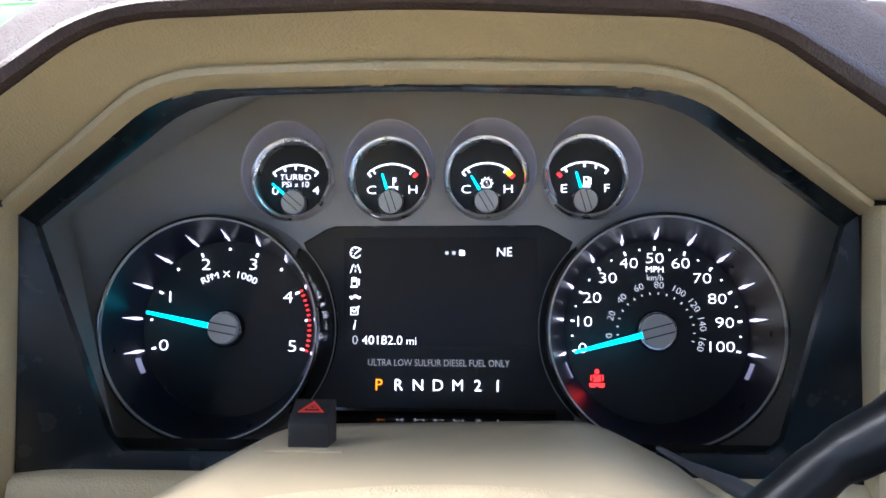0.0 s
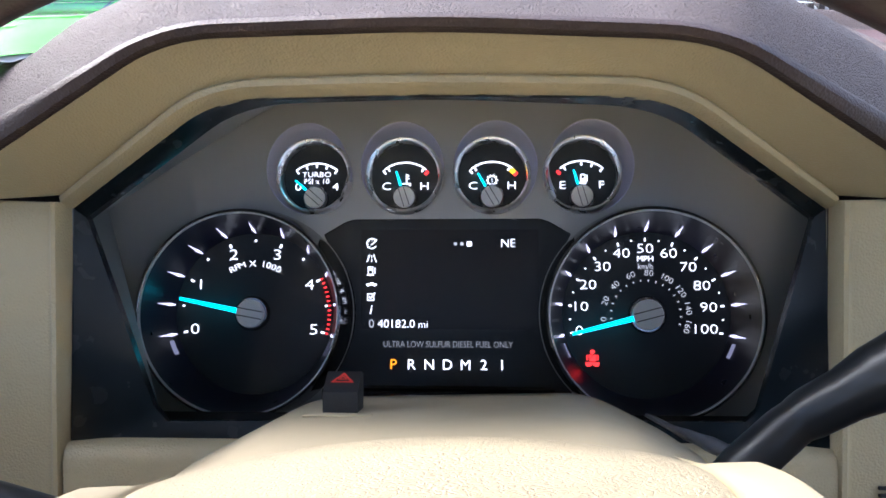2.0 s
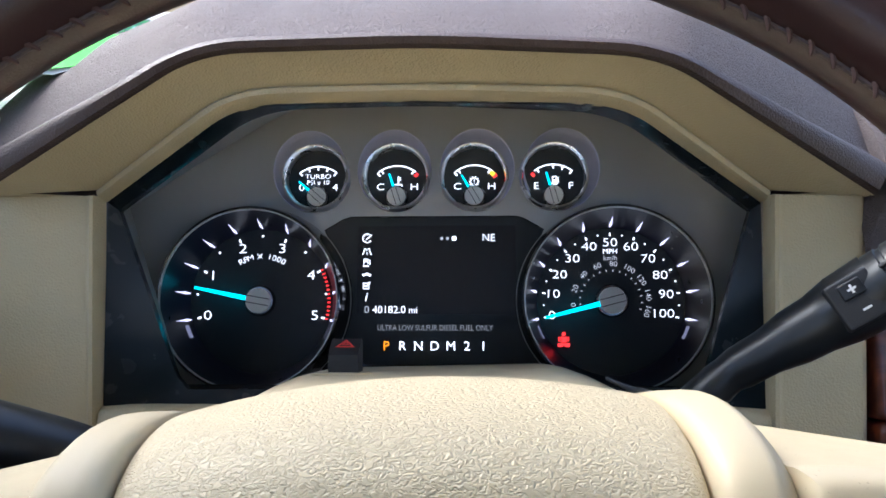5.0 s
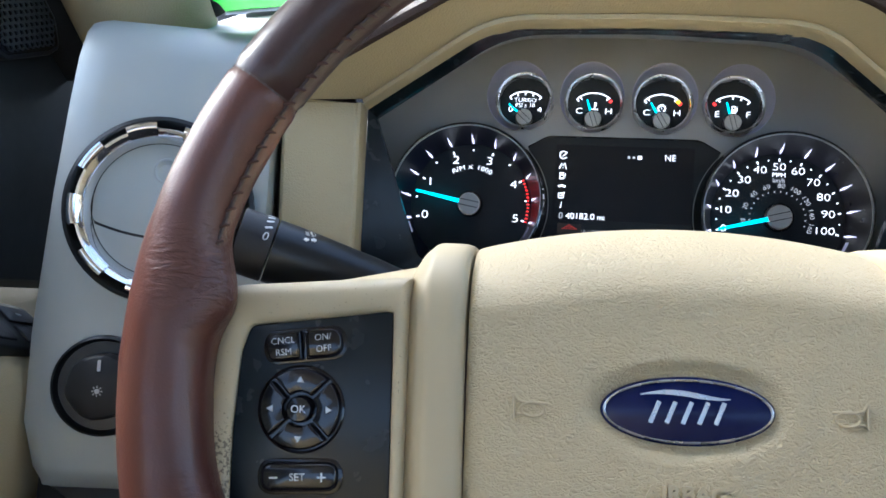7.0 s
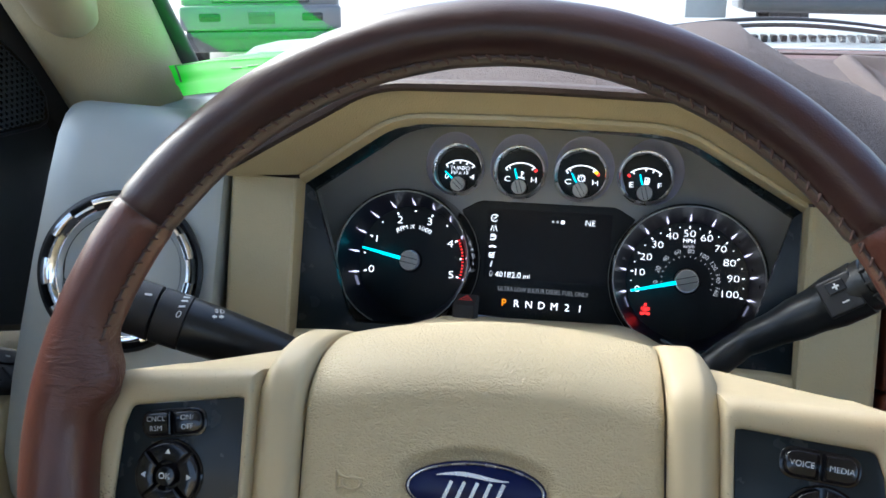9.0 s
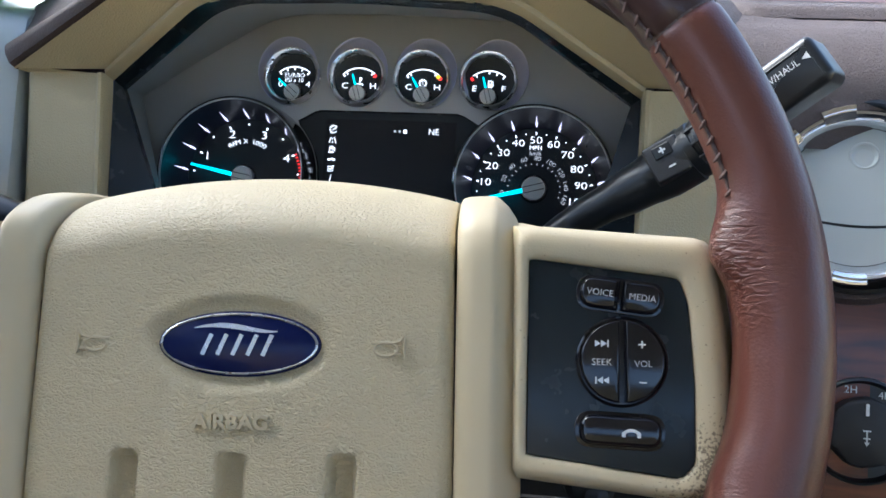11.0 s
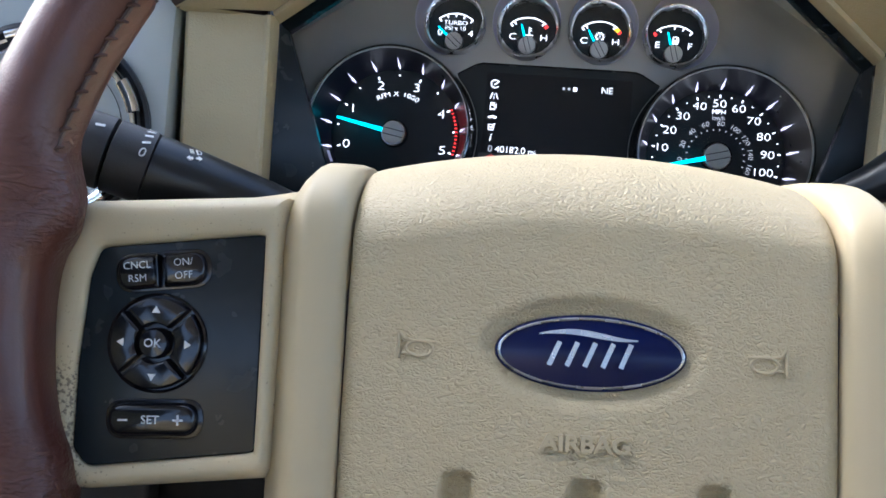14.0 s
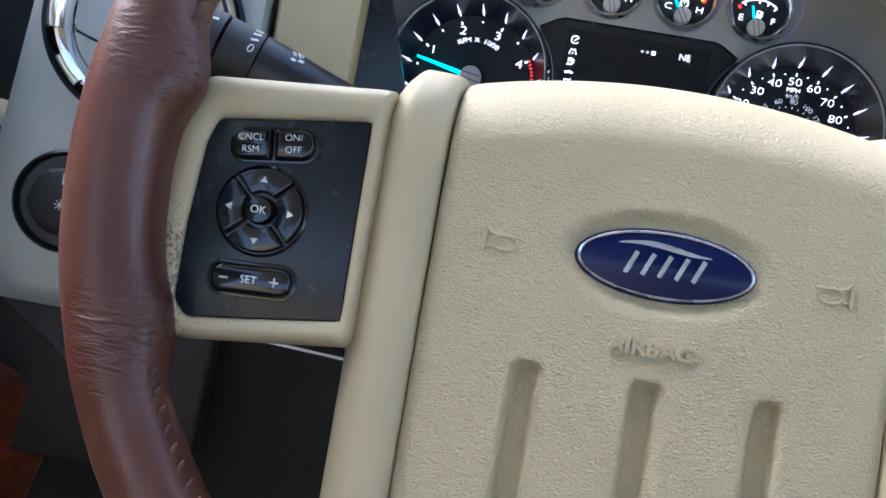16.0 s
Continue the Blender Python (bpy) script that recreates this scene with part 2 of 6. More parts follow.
def wood_mat():
    m = bpy.data.materials.new("red_brown_wood_grain")
    m.use_nodes = True
    n, l = m.node_tree.nodes, m.node_tree.links
    b = n["Principled BSDF"]
    b.inputs["Roughness"].default_value = 0.32
    b.inputs["Coat Weight"].default_value = 0.35
    b.inputs["Coat Roughness"].default_value = 0.1
    co = n.new("ShaderNodeTexCoord")
    mp = n.new("ShaderNodeMapping")
    mp.inputs["Scale"].default_value = (6, 30, 45)
    l.new(co.outputs["Object"], mp.inputs[0])
    w = n.new("ShaderNodeTexNoise")
    w.inputs["Scale"].default_value, w.inputs["Detail"].default_value, w.inputs["Distortion"].default_value = 1.6, 8, 1.2
    l.new(mp.outputs[0], w.inputs["Vector"])
    r = n.new("ShaderNodeValToRGB")
    r.color_ramp.elements[0].position, r.color_ramp.elements[0].color = 0.32, (0.035, 0.006, 0.004, 1)
    r.color_ramp.elements[1].position, r.color_ramp.elements[1].color = 0.7, (0.2, 0.045, 0.018, 1)
    l.new(w.outputs["Fac"], r.inputs[0])
    l.new(r.outputs[0], b.inputs["Base Color"])
    return m


WOOD = wood_mat()


def glass_mat(name, gloss=0.0, tint=(0.95, 0.98, 0.97), ior=1.5):
    m = bpy.data.materials.new(name)
    m.use_nodes = True
    n, l = m.node_tree.nodes, m.node_tree.links
    n.remove(n["Principled BSDF"])
    t = n.new("ShaderNodeBsdfTransparent")
    t.inputs[0].default_value = (*tint, 1)
    g = n.new("ShaderNodeBsdfGlossy")
    g.inputs["Roughness"].default_value = gloss
    f = n.new("ShaderNodeFresnel")
    f.inputs[0].default_value = ior
    x = n.new("ShaderNodeMixShader")
    l.new(f.outputs[0], x.inputs[0])
    l.new(t.outputs[0], x.inputs[1])
    l.new(g.outputs[0], x.inputs[2])
    l.new(x.outputs[0], n["Material Output"].inputs[0])
    return m


GLASS = glass_mat("window_glass", ior=2.15)
LENS = glass_mat("clear_lens", 0.12, (0.97, 0.97, 0.98), 1.25)
SIDE_GLASS = glass_mat("tinted_side_glass", 0.0, (0.80, 0.86, 0.88))

# ---------------------------------------------------------------- builders
BASE = {}


def thing(name, base, label, category, m=None, group="", kind=""):
    """An Empty at its base, in the dash frame unless another is given."""
    ob = new(name)
    ob.empty_display_size = 0.02
    ob.matrix_world = (D if m is None else m) @ Matrix.Translation(base)
    BASE[ob.name] = Vector(base)
    return tagged(ob, label, category, group, kind)


def root_of(ob):
    while ob.parent:
        ob = ob.parent
    return ob


def finish(me, material, smooth=40):
    me.materials.append(material)
    for p in me.polygons:
        p.use_smooth = True
    me.set_sharp_from_angle(angle=radians(smooth))


def part(name, bm, material, parent, label="", m=None, smooth=40):
    if m is not None:
        bm.transform(m)
    bm.transform(Matrix.Translation(-BASE[root_of(parent).name]))
    bmesh.ops.recalc_face_normals(bm, faces=bm.faces)
    me = bpy.data.meshes.new(name)
    bm.to_mesh(me)
    bm.free()
    finish(me, material, smooth)
    ob = new(name, me)
    ob.parent = parent
    return tagged(ob, label)


def solo(name, bm, material, label, category, m=None, kind="", smooth=40, group=""):
    """A thing that is one mesh; bm in the frame m (the dash frame by default)."""
    bmesh.ops.recalc_face_normals(bm, faces=bm.faces)
    me = bpy.data.meshes.new(name)
    c = sum((v.co for v in bm.verts), Vector()) / max(1, len(bm.verts))
    bm.transform(Matrix.Translation(-c))
    bm.to_mesh(me)
    bm.free()
    finish(me, material, smooth)
    ob = new(name, me)
    ob.matrix_world = (D if m is None else m) @ Matrix.Translation(c)
    return tagged(ob, label, category, group, kind)


def face_towards(ob, x, y, z):
    """Turns a single sheet so that its face looks at a place (in the object's parent space)."""
    me = ob.data
    s = sum((p.normal.dot(Vector((x, y, z)) - p.center) * p.area for p in me.polygons))
    if s < 0:
        me.flip_normals()


def B():
    return bmesh.new()


def loft(bm, rows, closed=False, caps=False):
    vs = [[bm.verts.new(p) for p in r] for r in rows]
    for a, b in zip(vs, vs[1:]):
        k = len(a)
        for i in range(k if closed else k - 1):
            q = (a[i], a[(i + 1) % k], b[(i + 1) % k], b[i])
            if len(set(q)) > 2:
                bm.faces.new(q)
    if caps:
        bm.faces.new(vs[0][::-1])
        bm.faces.new(vs[-1])
    return bm


def lathe(bm, prof, n=64, m=None, a0=0.0, a1=360.0, sx=1.0, sy=1.0):
    """Profile of (radius, height) round local Z."""
    full = abs(a1 - a0) >= 360
    k = n if full else n + 1
    rows = []
    for r, h in prof:
        rows.append([Vector((sx * r * math.cos(radians(a0 + (a1 - a0) * i / n)), sy * r * math.sin(radians(a0 + (a1 - a0) * i / n)), h)) for i in range(k)])
    if m is not None:
        rows = [[m @ p for p in r] for r in rows]
    return loft(bm, rows, closed=full)


def area_sign(p):
    return sum(a[0] * b[1] - b[0] * a[1] for a, b in zip(p, p[1:] + p[:1]))


def inset(p, d):
    """A polygon moved inwards by d."""
    s = 1 if area_sign(p) > 0 else -1
    out = []
    for i in range(len(p)):
        a, b, c = Vector(p[i - 1]), Vector(p[i]), Vector(p[(i + 1) % len(p)])
        e, f = (b - a).normalized(), (c - b).normalized()
        n1, n2 = Vector((-e.y, e.x)) * s, Vector((-f.y, f.x)) * s
        q = n1 + n2
        q = q / max(0.35, q.dot(n1))
        out.append(tuple(b + q * d))
    return out


def prism(bm, poly, h0, h1, bev=0.0, m=None, steps=3):
    """A polygon in local XY from h0 to h1, its top edge rounded by bev."""
    poly = [tuple(p) for p in poly]
    rows = [[(x, y, h0) for x, y in poly]]
    if bev:
        for i in range(steps + 1):
            a = math.pi / 2 * i / steps
            q = inset(poly, bev * (1 - math.cos(a)))
            rows.append([(x, y, h1 - bev + bev * math.sin(a)) for x, y in q])
    else:
        rows.append([(x, y, h1) for x, y in poly])
    rows = [[Vector(p) if m is None else m @ Vector(p) for p in r] for r in rows]
    return loft(bm, rows, closed=True, caps=True)


def rounded(pts, r, n=5):
    """A polygon with rounded corners; r one radius or one per corner."""
    out = []
    k = len(pts)
    for i in range(k):
        rr = r[i] if isinstance(r, (list, tuple)) else r
        a, b, c = Vector(pts[i - 1]), Vector(pts[i]), Vector(pts[(i + 1) % k])
        u, v = (a - b).normalized(), (c - b).normalized()
        ang = u.angle(v)
        t = min(rr / max(1e-6, math.tan(ang / 2)), 0.48 * (a - b).length, 0.48 * (c - b).length)
        p, q = b + u * t, b + v * t
        for j in range(n + 1):
            s = j / n
            out.append(tuple((1 - s) ** 2 * p + 2 * s * (1 - s) * b + s * s * q))
    return out


def rect(w, h, r=0.0, cx=0.0, cy=0.0, n=5):
    p = [(cx - w / 2, cy - h / 2), (cx + w / 2, cy - h / 2), (cx + w / 2, cy + h / 2), (cx - w / 2, cy + h / 2)]
    return rounded(p, r, n) if r else p


def box(bm, x0, x1, y0, y1, z0, z1, bev=0.0, m=None):
    g = bmesh.ops.create_cube(bm, size=1.0)["verts"]
    for v in g:
        v.co = Vector((x0 + (v.co.x + 0.5) * (x1 - x0), y0 + (v.co.y + 0.5) * (y1 - y0), z0 + (v.co.z + 0.5) * (z1 - z0)))
    if bev:
        es = list({e for v in g for e in v.link_edges})
        r = bmesh.ops.bevel(bm, geom=es, offset=bev, segments=3, affect="EDGES", profile=0.5)
        g = list({v for f in r["faces"] for v in f.verts} | {v for v in g if v.is_valid})
    if m is not None:
        bmesh.ops.transform(bm, matrix=m, verts=[v for v in g if v.is_valid])
    return bm


def tube(bm, pts, radii, n=16, flat=1.0, up=(0, 0, 1), caps=True):
    """A tapered tube along points; flat: its height against its width."""
    pts = [Vector(p) for p in pts]
    rows = []
    for i, p in enumerate(pts):
        d = (pts[min(i + 1, len(pts) - 1)] - pts[max(i - 1, 0)]).normalized()
        s = d.cross(Vector(up)).normalized()
        t = s.cross(d)
        r = radii[i]
        rows.append([p + s * r * math.cos(2 * math.pi * k / n) + t * r * flat * math.sin(2 * math.pi * k / n) for k in range(n)])
    return loft(bm, rows, closed=True, caps=caps)


def words(body, size, align="CENTER", extrude=0.0, bold=0.0, squeeze=1.0):
    """A mesh of letters in local XY, centred on its height."""
    cu = bpy.data.curves.new("letters", "FONT")
    cu.body, cu.size, cu.align_x, cu.align_y = body, size, align, "CENTER"
    cu.extrude, cu.offset = extrude, bold
    cu.resolution_u = 3
    ob = bpy.data.objects.new("letters", cu)
    me = bpy.data.meshes.new_from_object(ob)
    bm = B()
    bm.from_mesh(me)
    bpy.data.objects.remove(ob)
    bpy.data.meshes.remove(me)
    bpy.data.curves.remove(cu)
    if squeeze != 1.0:
        bmesh.ops.scale(bm, vec=(squeeze, 1, 1), verts=bm.verts)
    return bm


def basis(x, y, z, o):
    return Matrix(((x[0], y[0], z[0], o[0]), (x[1], y[1], z[1], o[1]), (x[2], y[2], z[2], o[2]), (0, 0, 0, 1)))


def facing(o, yaw=0.0, pitch=0.0):
    """Local X right, Y up, Z towards the driver, at a place of the dash frame."""
    return Matrix.Translation(o) @ pose(0, 0, 0, 90 + pitch, 0, yaw)


def at(x, y, z=0.0, turn=0.0):
    return pose(x, y, z, 0, 0, turn)

# ================================================================ the cab as a shell
def world_box(name, x0, x1, y0, y1, z0, z1, material, label, category):
    return solo(name, box(B(), x0, x1, y0, y1, z0, z1, 0.004), material, label, category, m=Matrix(), kind="structure")


world_box("floor", -0.5, 1.4, -1.5, 0.9, 0.76, 0.8, CARPET, "dark carpeted cab floor", "floor")
world_box("ceiling", -0.52, 1.42, -1.5, 0.02, 1.98, 2.02, HEADLINER, "beige cloth headliner of the cab", "ceiling")
# back wall is out of view; its height limits the light from behind
world_box("wall_back", -0.52, 1.42, -1.54, -1.5, 0.76, 1.72, BEIGE, "unseen beige back wall of the cab, added to limit light from behind", "wall")
world_box("wall_left", -0.54, -0.50, -1.5, -0.45, 0.76, 1.42, BEIGE, "beige trim behind the driver's door", "wall")
world_box("pillar_middle_left", -0.54, -0.50, -0.58, -0.45, 1.425, 1.98, BEIGE, "beige middle pillar behind the driver's door", "pillar")
world_box("pillar_middle_right", 1.38, 1.42, -0.58, -0.45, 1.425, 1.98, BEIGE, "beige middle pillar on the far side", "pillar")
world_box("wall_right", 1.38, 1.42, -1.5, 0.75, 0.76, 1.42, BEIGE, "beige trim on the far side of the cab", "wall")
world_box("firewall", -0.5, 1.4, 0.86, 0.9, 0.76, 1.36, BLACK, "black firewall behind the dash", "wall")

# ================================================================ dashboard
LIP = [(-0.1703, 0.3334, 0.0080), (-0.0835, 0.268, 0.0423), (0.003, 0.256, 0.0405), (0.0895, 0.264, 0.0408), (0.1748, 0.3357, 0.0075)]
RIM = [(-0.2250, 0.3175, 0.0073), (-0.0940, 0.250, 0.0565), (0.003, 0.232, 0.0525), (0.1010, 0.245, 0.0525), (0.2225, 0.322, 0.0073)]


def bent(pts, r, n=6):
    """An open polyline with its inner corners rounded."""
    pts = [Vector(p) for p in pts]
    out = [pts[0]]
    for a, b, c in zip(pts, pts[1:], pts[2:]):
        u, v = (a - b).normalized(), (c - b).normalized()
        p, q = b + u * r, b + v * r
        out += [(1 - s) ** 2 * p + 2 * s * (1 - s) * b + s * s * q for s in (j / n for j in range(n + 1))]
    return out + [pts[-1]]


def subdiv(pts, k):
    out = []
    for a, b in zip(pts, pts[1:]):
        out += [a.lerp(b, i / k) for i in range(k)]
    return out + [pts[-1]]


def outwards(path):
    """For each point the way outwards, across the path, in the plane seen by the driver."""
    res = []
    for i, p in enumerate(path):
        d = (path[min(i + 1, len(path) - 1)] - path[max(i - 1, 0)])
        d.y = 0
        d.normalize()
        res.append(Vector((-d.z, 0, d.x)))
    return res


lip = subdiv(bent(LIP, 0.022), 2)
rim = subdiv(bent(RIM, 0.022), 2)
lip_out, rim_out = outwards(lip), outwards(rim)

hood = thing("gauge_surround", (0.0, 0.34, -0.13), "beige moulded plastic surround round the gauges, lightly grained", "dash trim")
rows = [[p + Vector((0, 0.012, 0)) for p in lip],
        [p + Vector((0, 0.002, 0)) for p in lip],
        [p - Vector((0, 0.0014, 0)) + o * 0.0015 for p, o in zip(lip, lip_out)],
        [p - Vector((0, 0.0013, 0)) + o * 0.0038 for p, o in zip(lip, lip_out)],
        [p + Vector((0, 0.0007, 0)) + o * 0.0052 for p, o in zip(lip, lip_out)]]
mid = [(a + o * 0.0052 + Vector((0, 0.0007, 0))).lerp(b, 0.5) + Vector((0, 0.001, 0.0)) for a, b, o in zip(lip, rim, lip_out)]
rows += [mid, [p.copy() for p in rim], [p + Vector((0, 0.02, 0.002)) for p in rim]]
part("upper_hood", loft(B(), rows), BEIGE, hood)


def side_panel(x0, x1):
    """One upright beige panel beside the gauges; x0 is its inner edge."""
    s = 1 if x1 > x0 else -1
    out = []
    for x, y in ((x0, 0.012), (x0, 0.002), (x0 + s * 0.0015, -0.0015), (x0 + s * 0.0035, -0.0015), (x0 + s * 0.0055, 0.001),
                 (x0 + s * 0.007, 0.0015), ((x0 + x1) / 2, 0.002), (x1 - s * 0.003, 0.002), (x1, 0.005), (x1, 0.03)):
        f = min(1.0, abs(x - x0) / 0.05)
        out.append([Vector((x, 0.3345 - 0.0150 * f + max(0.0, y), 0.0098))] + [Vector((x, 0.3305 + 0.015 * k + y, 0.0092 - 0.1502 * k)) for k in (i / 8 for i in range(9))])
    return loft(B(), out)


part("side_panel", side_panel(-0.1705, -0.2255), BEIGE, hood)
part("side_panel", side_panel(0.1748, 0.2245), BEIGE, hood)
low = []
for z, y in ((-0.098, 0.356), (-0.100, 0.346), (-0.103, 0.343), (-0.108, 0.342), (-0.141, 0.346), (-0.145, 0.37)):
    low.append([Vector((-0.17 + 0.345 * i / 12, y, z)) for i in range(13)])
part("lower_panel", loft(B(), low), BEIGE, hood)

for x0, x1 in ((-0.27, -0.186), (0.186, 0.27)):
    part("backing", box(B(), x0, x1, 0.368, 0.372, -0.15, 0.03), BROWN, hood, "dark brown backing")

for z in (-0.1154, -0.1187):
    part("slot", box(B(), 0.193, 0.222, 0.3425, 0.350, z - 0.0007, z + 0.0007), BLACK, hood, "thin black slot")

# brown pad over the surround, sweeping forward to the windscreen
FWD = Vector((0, math.cos(radians(TAU)), math.sin(radians(TAU))))
rows = [[p + Vector((0, 0.004, 0)) for p in rim]]
for o, y, z in ((0.0015, -0.004, 0), (0.006, -0.006, 0.0), (0.0105, -0.004, 0.0), (0.013, 0.0, 0.0), (0.0148, 0.006, 0.001), (0.016, 0.014, 0.003)):
    rows.append([p + q * o * (0.52 + 0.75 * max(0.0, abs(p.x) - 0.1) / 0.12) + Vector((0, y, z)) for p, q in zip(rim, rim_out)])
for r_, row in enumerate(rows[3:]):                # the brow runs on a little past the side panel
    for p in row:
        p += Vector((0.017, 0.010, -0.0045)) * max(0.0, (p.x - 0.185) / 0.045) * min(1.0, (r_ + 1) / 4)
edge = rows[-1]
for s, o in ((0.03, 0.006), (0.07, 0.010), (0.12, 0.013), (0.19, 0.014), (0.27, 0.010), (0.34, -0.006), (0.37, -0.03)):
    rows.append([p + q * (o * 1.6 + 0.022 * (1 - math.exp(-s / 0.03)) * min(1.0, max(0.0, (abs(p.x) - 0.08) / 0.05))) + FWD * s for p, q in zip(edge, rim_out)])
pad = thing("dash_pad", (0.0, 0.45, 0.05), "brown grained vinyl dash pad arching over the gauges", "dashboard")
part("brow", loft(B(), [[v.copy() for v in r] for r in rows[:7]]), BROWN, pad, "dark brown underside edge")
crown = loft(B(), [[v.copy() for v in r] for r in rows[6:]])


def plateau_z(y):
    """Height of the level shelf that carries the tray, rising towards the windscreen."""
    return 1.371 + 0.127 * (min(y, 0.585) - 0.344)


def plateau_x(y):
    """Its edge beside the crown."""
    return 0.230 - 0.25 * (max(y, 0.344) - 0.344)


def shelf_z(x, y):
    """The shelf rises along the crown and is level further across."""
    k = max(0.0, min(1.0, (x - 0.255) / 0.03))
    return plateau_z(y) + k * k * (3 - 2 * k) * (min(0.0, plateau_z(0.384) + 0.03 * (y - 0.384) - plateau_z(y)) if y > 0.384 else 0.0)


DI = D.inverted()
for v in crown.verts:                              # the crown's end slopes down to the shelf
    p = D @ v.co
    lim = plateau_z(p.y) - 0.0035 + 1.5 * max(0.0, plateau_x(p.y) - p.x)
    if p.x > 0.10 and p.z > lim:
        p.z = lim
        v.co = DI @ p
part("crown", crown, DASHTOP, pad)


# shelf of the dash top, in world space
top = B()
rows = []
for y, dz in ((0.298, -0.060), (0.300, -0.028), (0.310, -0.014), (0.326, -0.0045), (0.338, -0.0012), (0.344, 0.0002), (0.349, 0.0006), (0.40, 0.0), (0.46, 0.0), (0.52, 0.0), (0.576, 0.0), (0.588, -0.001), (0.595, -0.012)):
    x0 = plateau_x(y)
    z = plateau_z(y) + dz
    k = max(0.0, min(1.0, (y - 0.36) / 0.08))     # its end dips under the crown
    rows.append([Vector((x0 - q * (0.15 + 0.85 * k), y, z - d)) for q, d in ((0.060, 0.030), (0.030, 0.012), (0.010, 0.0035), (0.002, 0.0004))]
                + [Vector((x0 + q, y, shelf_z(x0 + q, y) + dz)) for q in (0.002, 0.02, 0.035, 0.05, 0.065, 0.08, 0.095, 0.11, 0.13, 0.2, 0.3, 0.45, 0.6, 0.79)])
loft(top, rows)
part("top_right", top, DASHTOP, pad, m=D.inverted())
# far end of the dash top; its shade is put into a darker, redder colour
rows = []
for y, z in ((0.594, 1.370), (0.597, 1.3795), (0.605, 1.3822), (0.638, 1.3868), (0.641, 1.3892), (0.646, 1.3896), (0.69, 1.3935), (0.726, 1.3962), (0.736, 1.3940), (0.740, 1.35)):
    rows.append([Vector((0.205 + 0.8 * i / 16, y, z)) for i in range(17)])
part("rear_strip", loft(B(), rows), DASHTOP_SHADED, pad, "far strip of the dash top along the windscreen, shade in its red-brown colour", m=D.inverted())
top = B()
rows = []
for y, z in ((0.58, 1.34), (0.60, 1.374), (0.68, 1.380), (0.75, 1.384), (0.77, 1.35)):
    rows.append([Vector((-0.24 + 0.46 * i / 10, y, z)) for i in range(11)])
part("top_middle", loft(top, rows), DASHTOP, pad, m=D.inverted())
top = B()
rows = []
for y, z in ((0.335, 1.335), (0.35, 1.357), (0.40, 1.370), (0.52, 1.378), (0.66, 1.38), (0.70, 1.35)):
    rows.append([Vector((-0.328 + 0.093 * i / 6, y, z)) for i in range(7)])
part("top_left", loft(top, rows), GREY, pad, "silver-grey corner of the dash top", m=D.inverted())
tray = thing("dash_tray", (0.30, 0.42, 0.09), "shallow brown storage tray with a raised rim on the dash top", "tray")
poly = rounded([(0.230, 0.579), (0.2385, 0.384), (0.64, 0.384), (0.66, 0.45), (0.66, 0.579)], [0.010, 0.028, 0.02, 0.02, 0.01])
inner = inset(poly, 0.0265)
rows = []
for q, z in ((poly, 0.0002), (inset(poly, 0.004), 0.0045), (inset(poly, 0.0075), 0.0068), (inset(poly, 0.0125), 0.0070), (inset(poly, 0.0160), 0.0052), (inset(poly, 0.0225), -0.0020), (inner, -0.0030)):
    rows.append([Vector((x, y, z + shelf_z(x, y))) for x, y in q])
tb = loft(B(), rows, closed=True)
part("rim", tb, DASHTOP, tray, m=DI)
part("mat", loft(B(), [[Vector((x, y, shelf_z(x, y) + 0.0012)) for x in (0.255, 0.265, 0.275, 0.285, 0.40, 0.64)] for y in (0.404, 0.45, 0.50, 0.56)]), DASHTOP, tray, m=DI)
slot = B()
box(slot, 0.20, 1.0, 0.694, 0.712, 1.390, 1.3958, 0.001)
part("defroster_slot", slot, BROWN, pad, "dark brown defroster slot", m=D.inverted())
part("screen_edge", box(B(), -0.2, 1.0, 0.727, 0.734, 1.388, 1.3978, 0.001), PRINT, pad, "pale edge along the windscreen", m=D.inverted())

# brown front of the dash beside the surround, and the wooden fascia
front = B()
rows = []
for z, y in ((0.035, 0.322), (0.02, 0.318), (0.0, 0.322), (-0.006, 0.332)):
    rows.append([Vector((0.2295 + 0.5 * i / 12, y + 0.008, z)) for i in range(13)])
part("front_roll", loft(front, rows), DASHTOP, pad)
front = B()
rows = []
for z, y in ((0.05, 0.335), (0.035, 0.322)):
    rows.append([Vector((0.2295 + 0.5 * i / 12, y + 0.008, z)) for i in range(13)])
part("front_upper", loft(front, rows), DASHTOP, pad)

fascia = thing("wood_fascia", (0.32, 0.35, -0.25), "glossy red-brown wood-grain fascia panel with brown upper part", "dash panel")
poly = [(0.2285, -0.105), (0.72, -0.105), (0.72, -0.25), (0.2285, -0.25)]
part("wood_panel", prism(B(), rounded(poly, 0.006), -0.02, 0.006, 0.004, m=facing((0, 0.345, 0))), WOOD, fascia)
poly = [(0.2285, -0.002), (0.72, -0.002), (0.72, -0.1045), (0.2285, -0.1045)]
part("upper_panel", prism(B(), rounded(poly, 0.004), -0.02, 0.004, 0.003, m=facing((0, 0.345, 0))), WOOD, fascia)
part("lower_panel", prism(B(), [(0.2285, -0.251), (0.72, -0.251), (0.72, -0.5), (0.2285, -0.5)], -0.02, -0.004, 0.003, m=facing((0, 0.345, 0))), BLACK, fascia, "black lower panel")

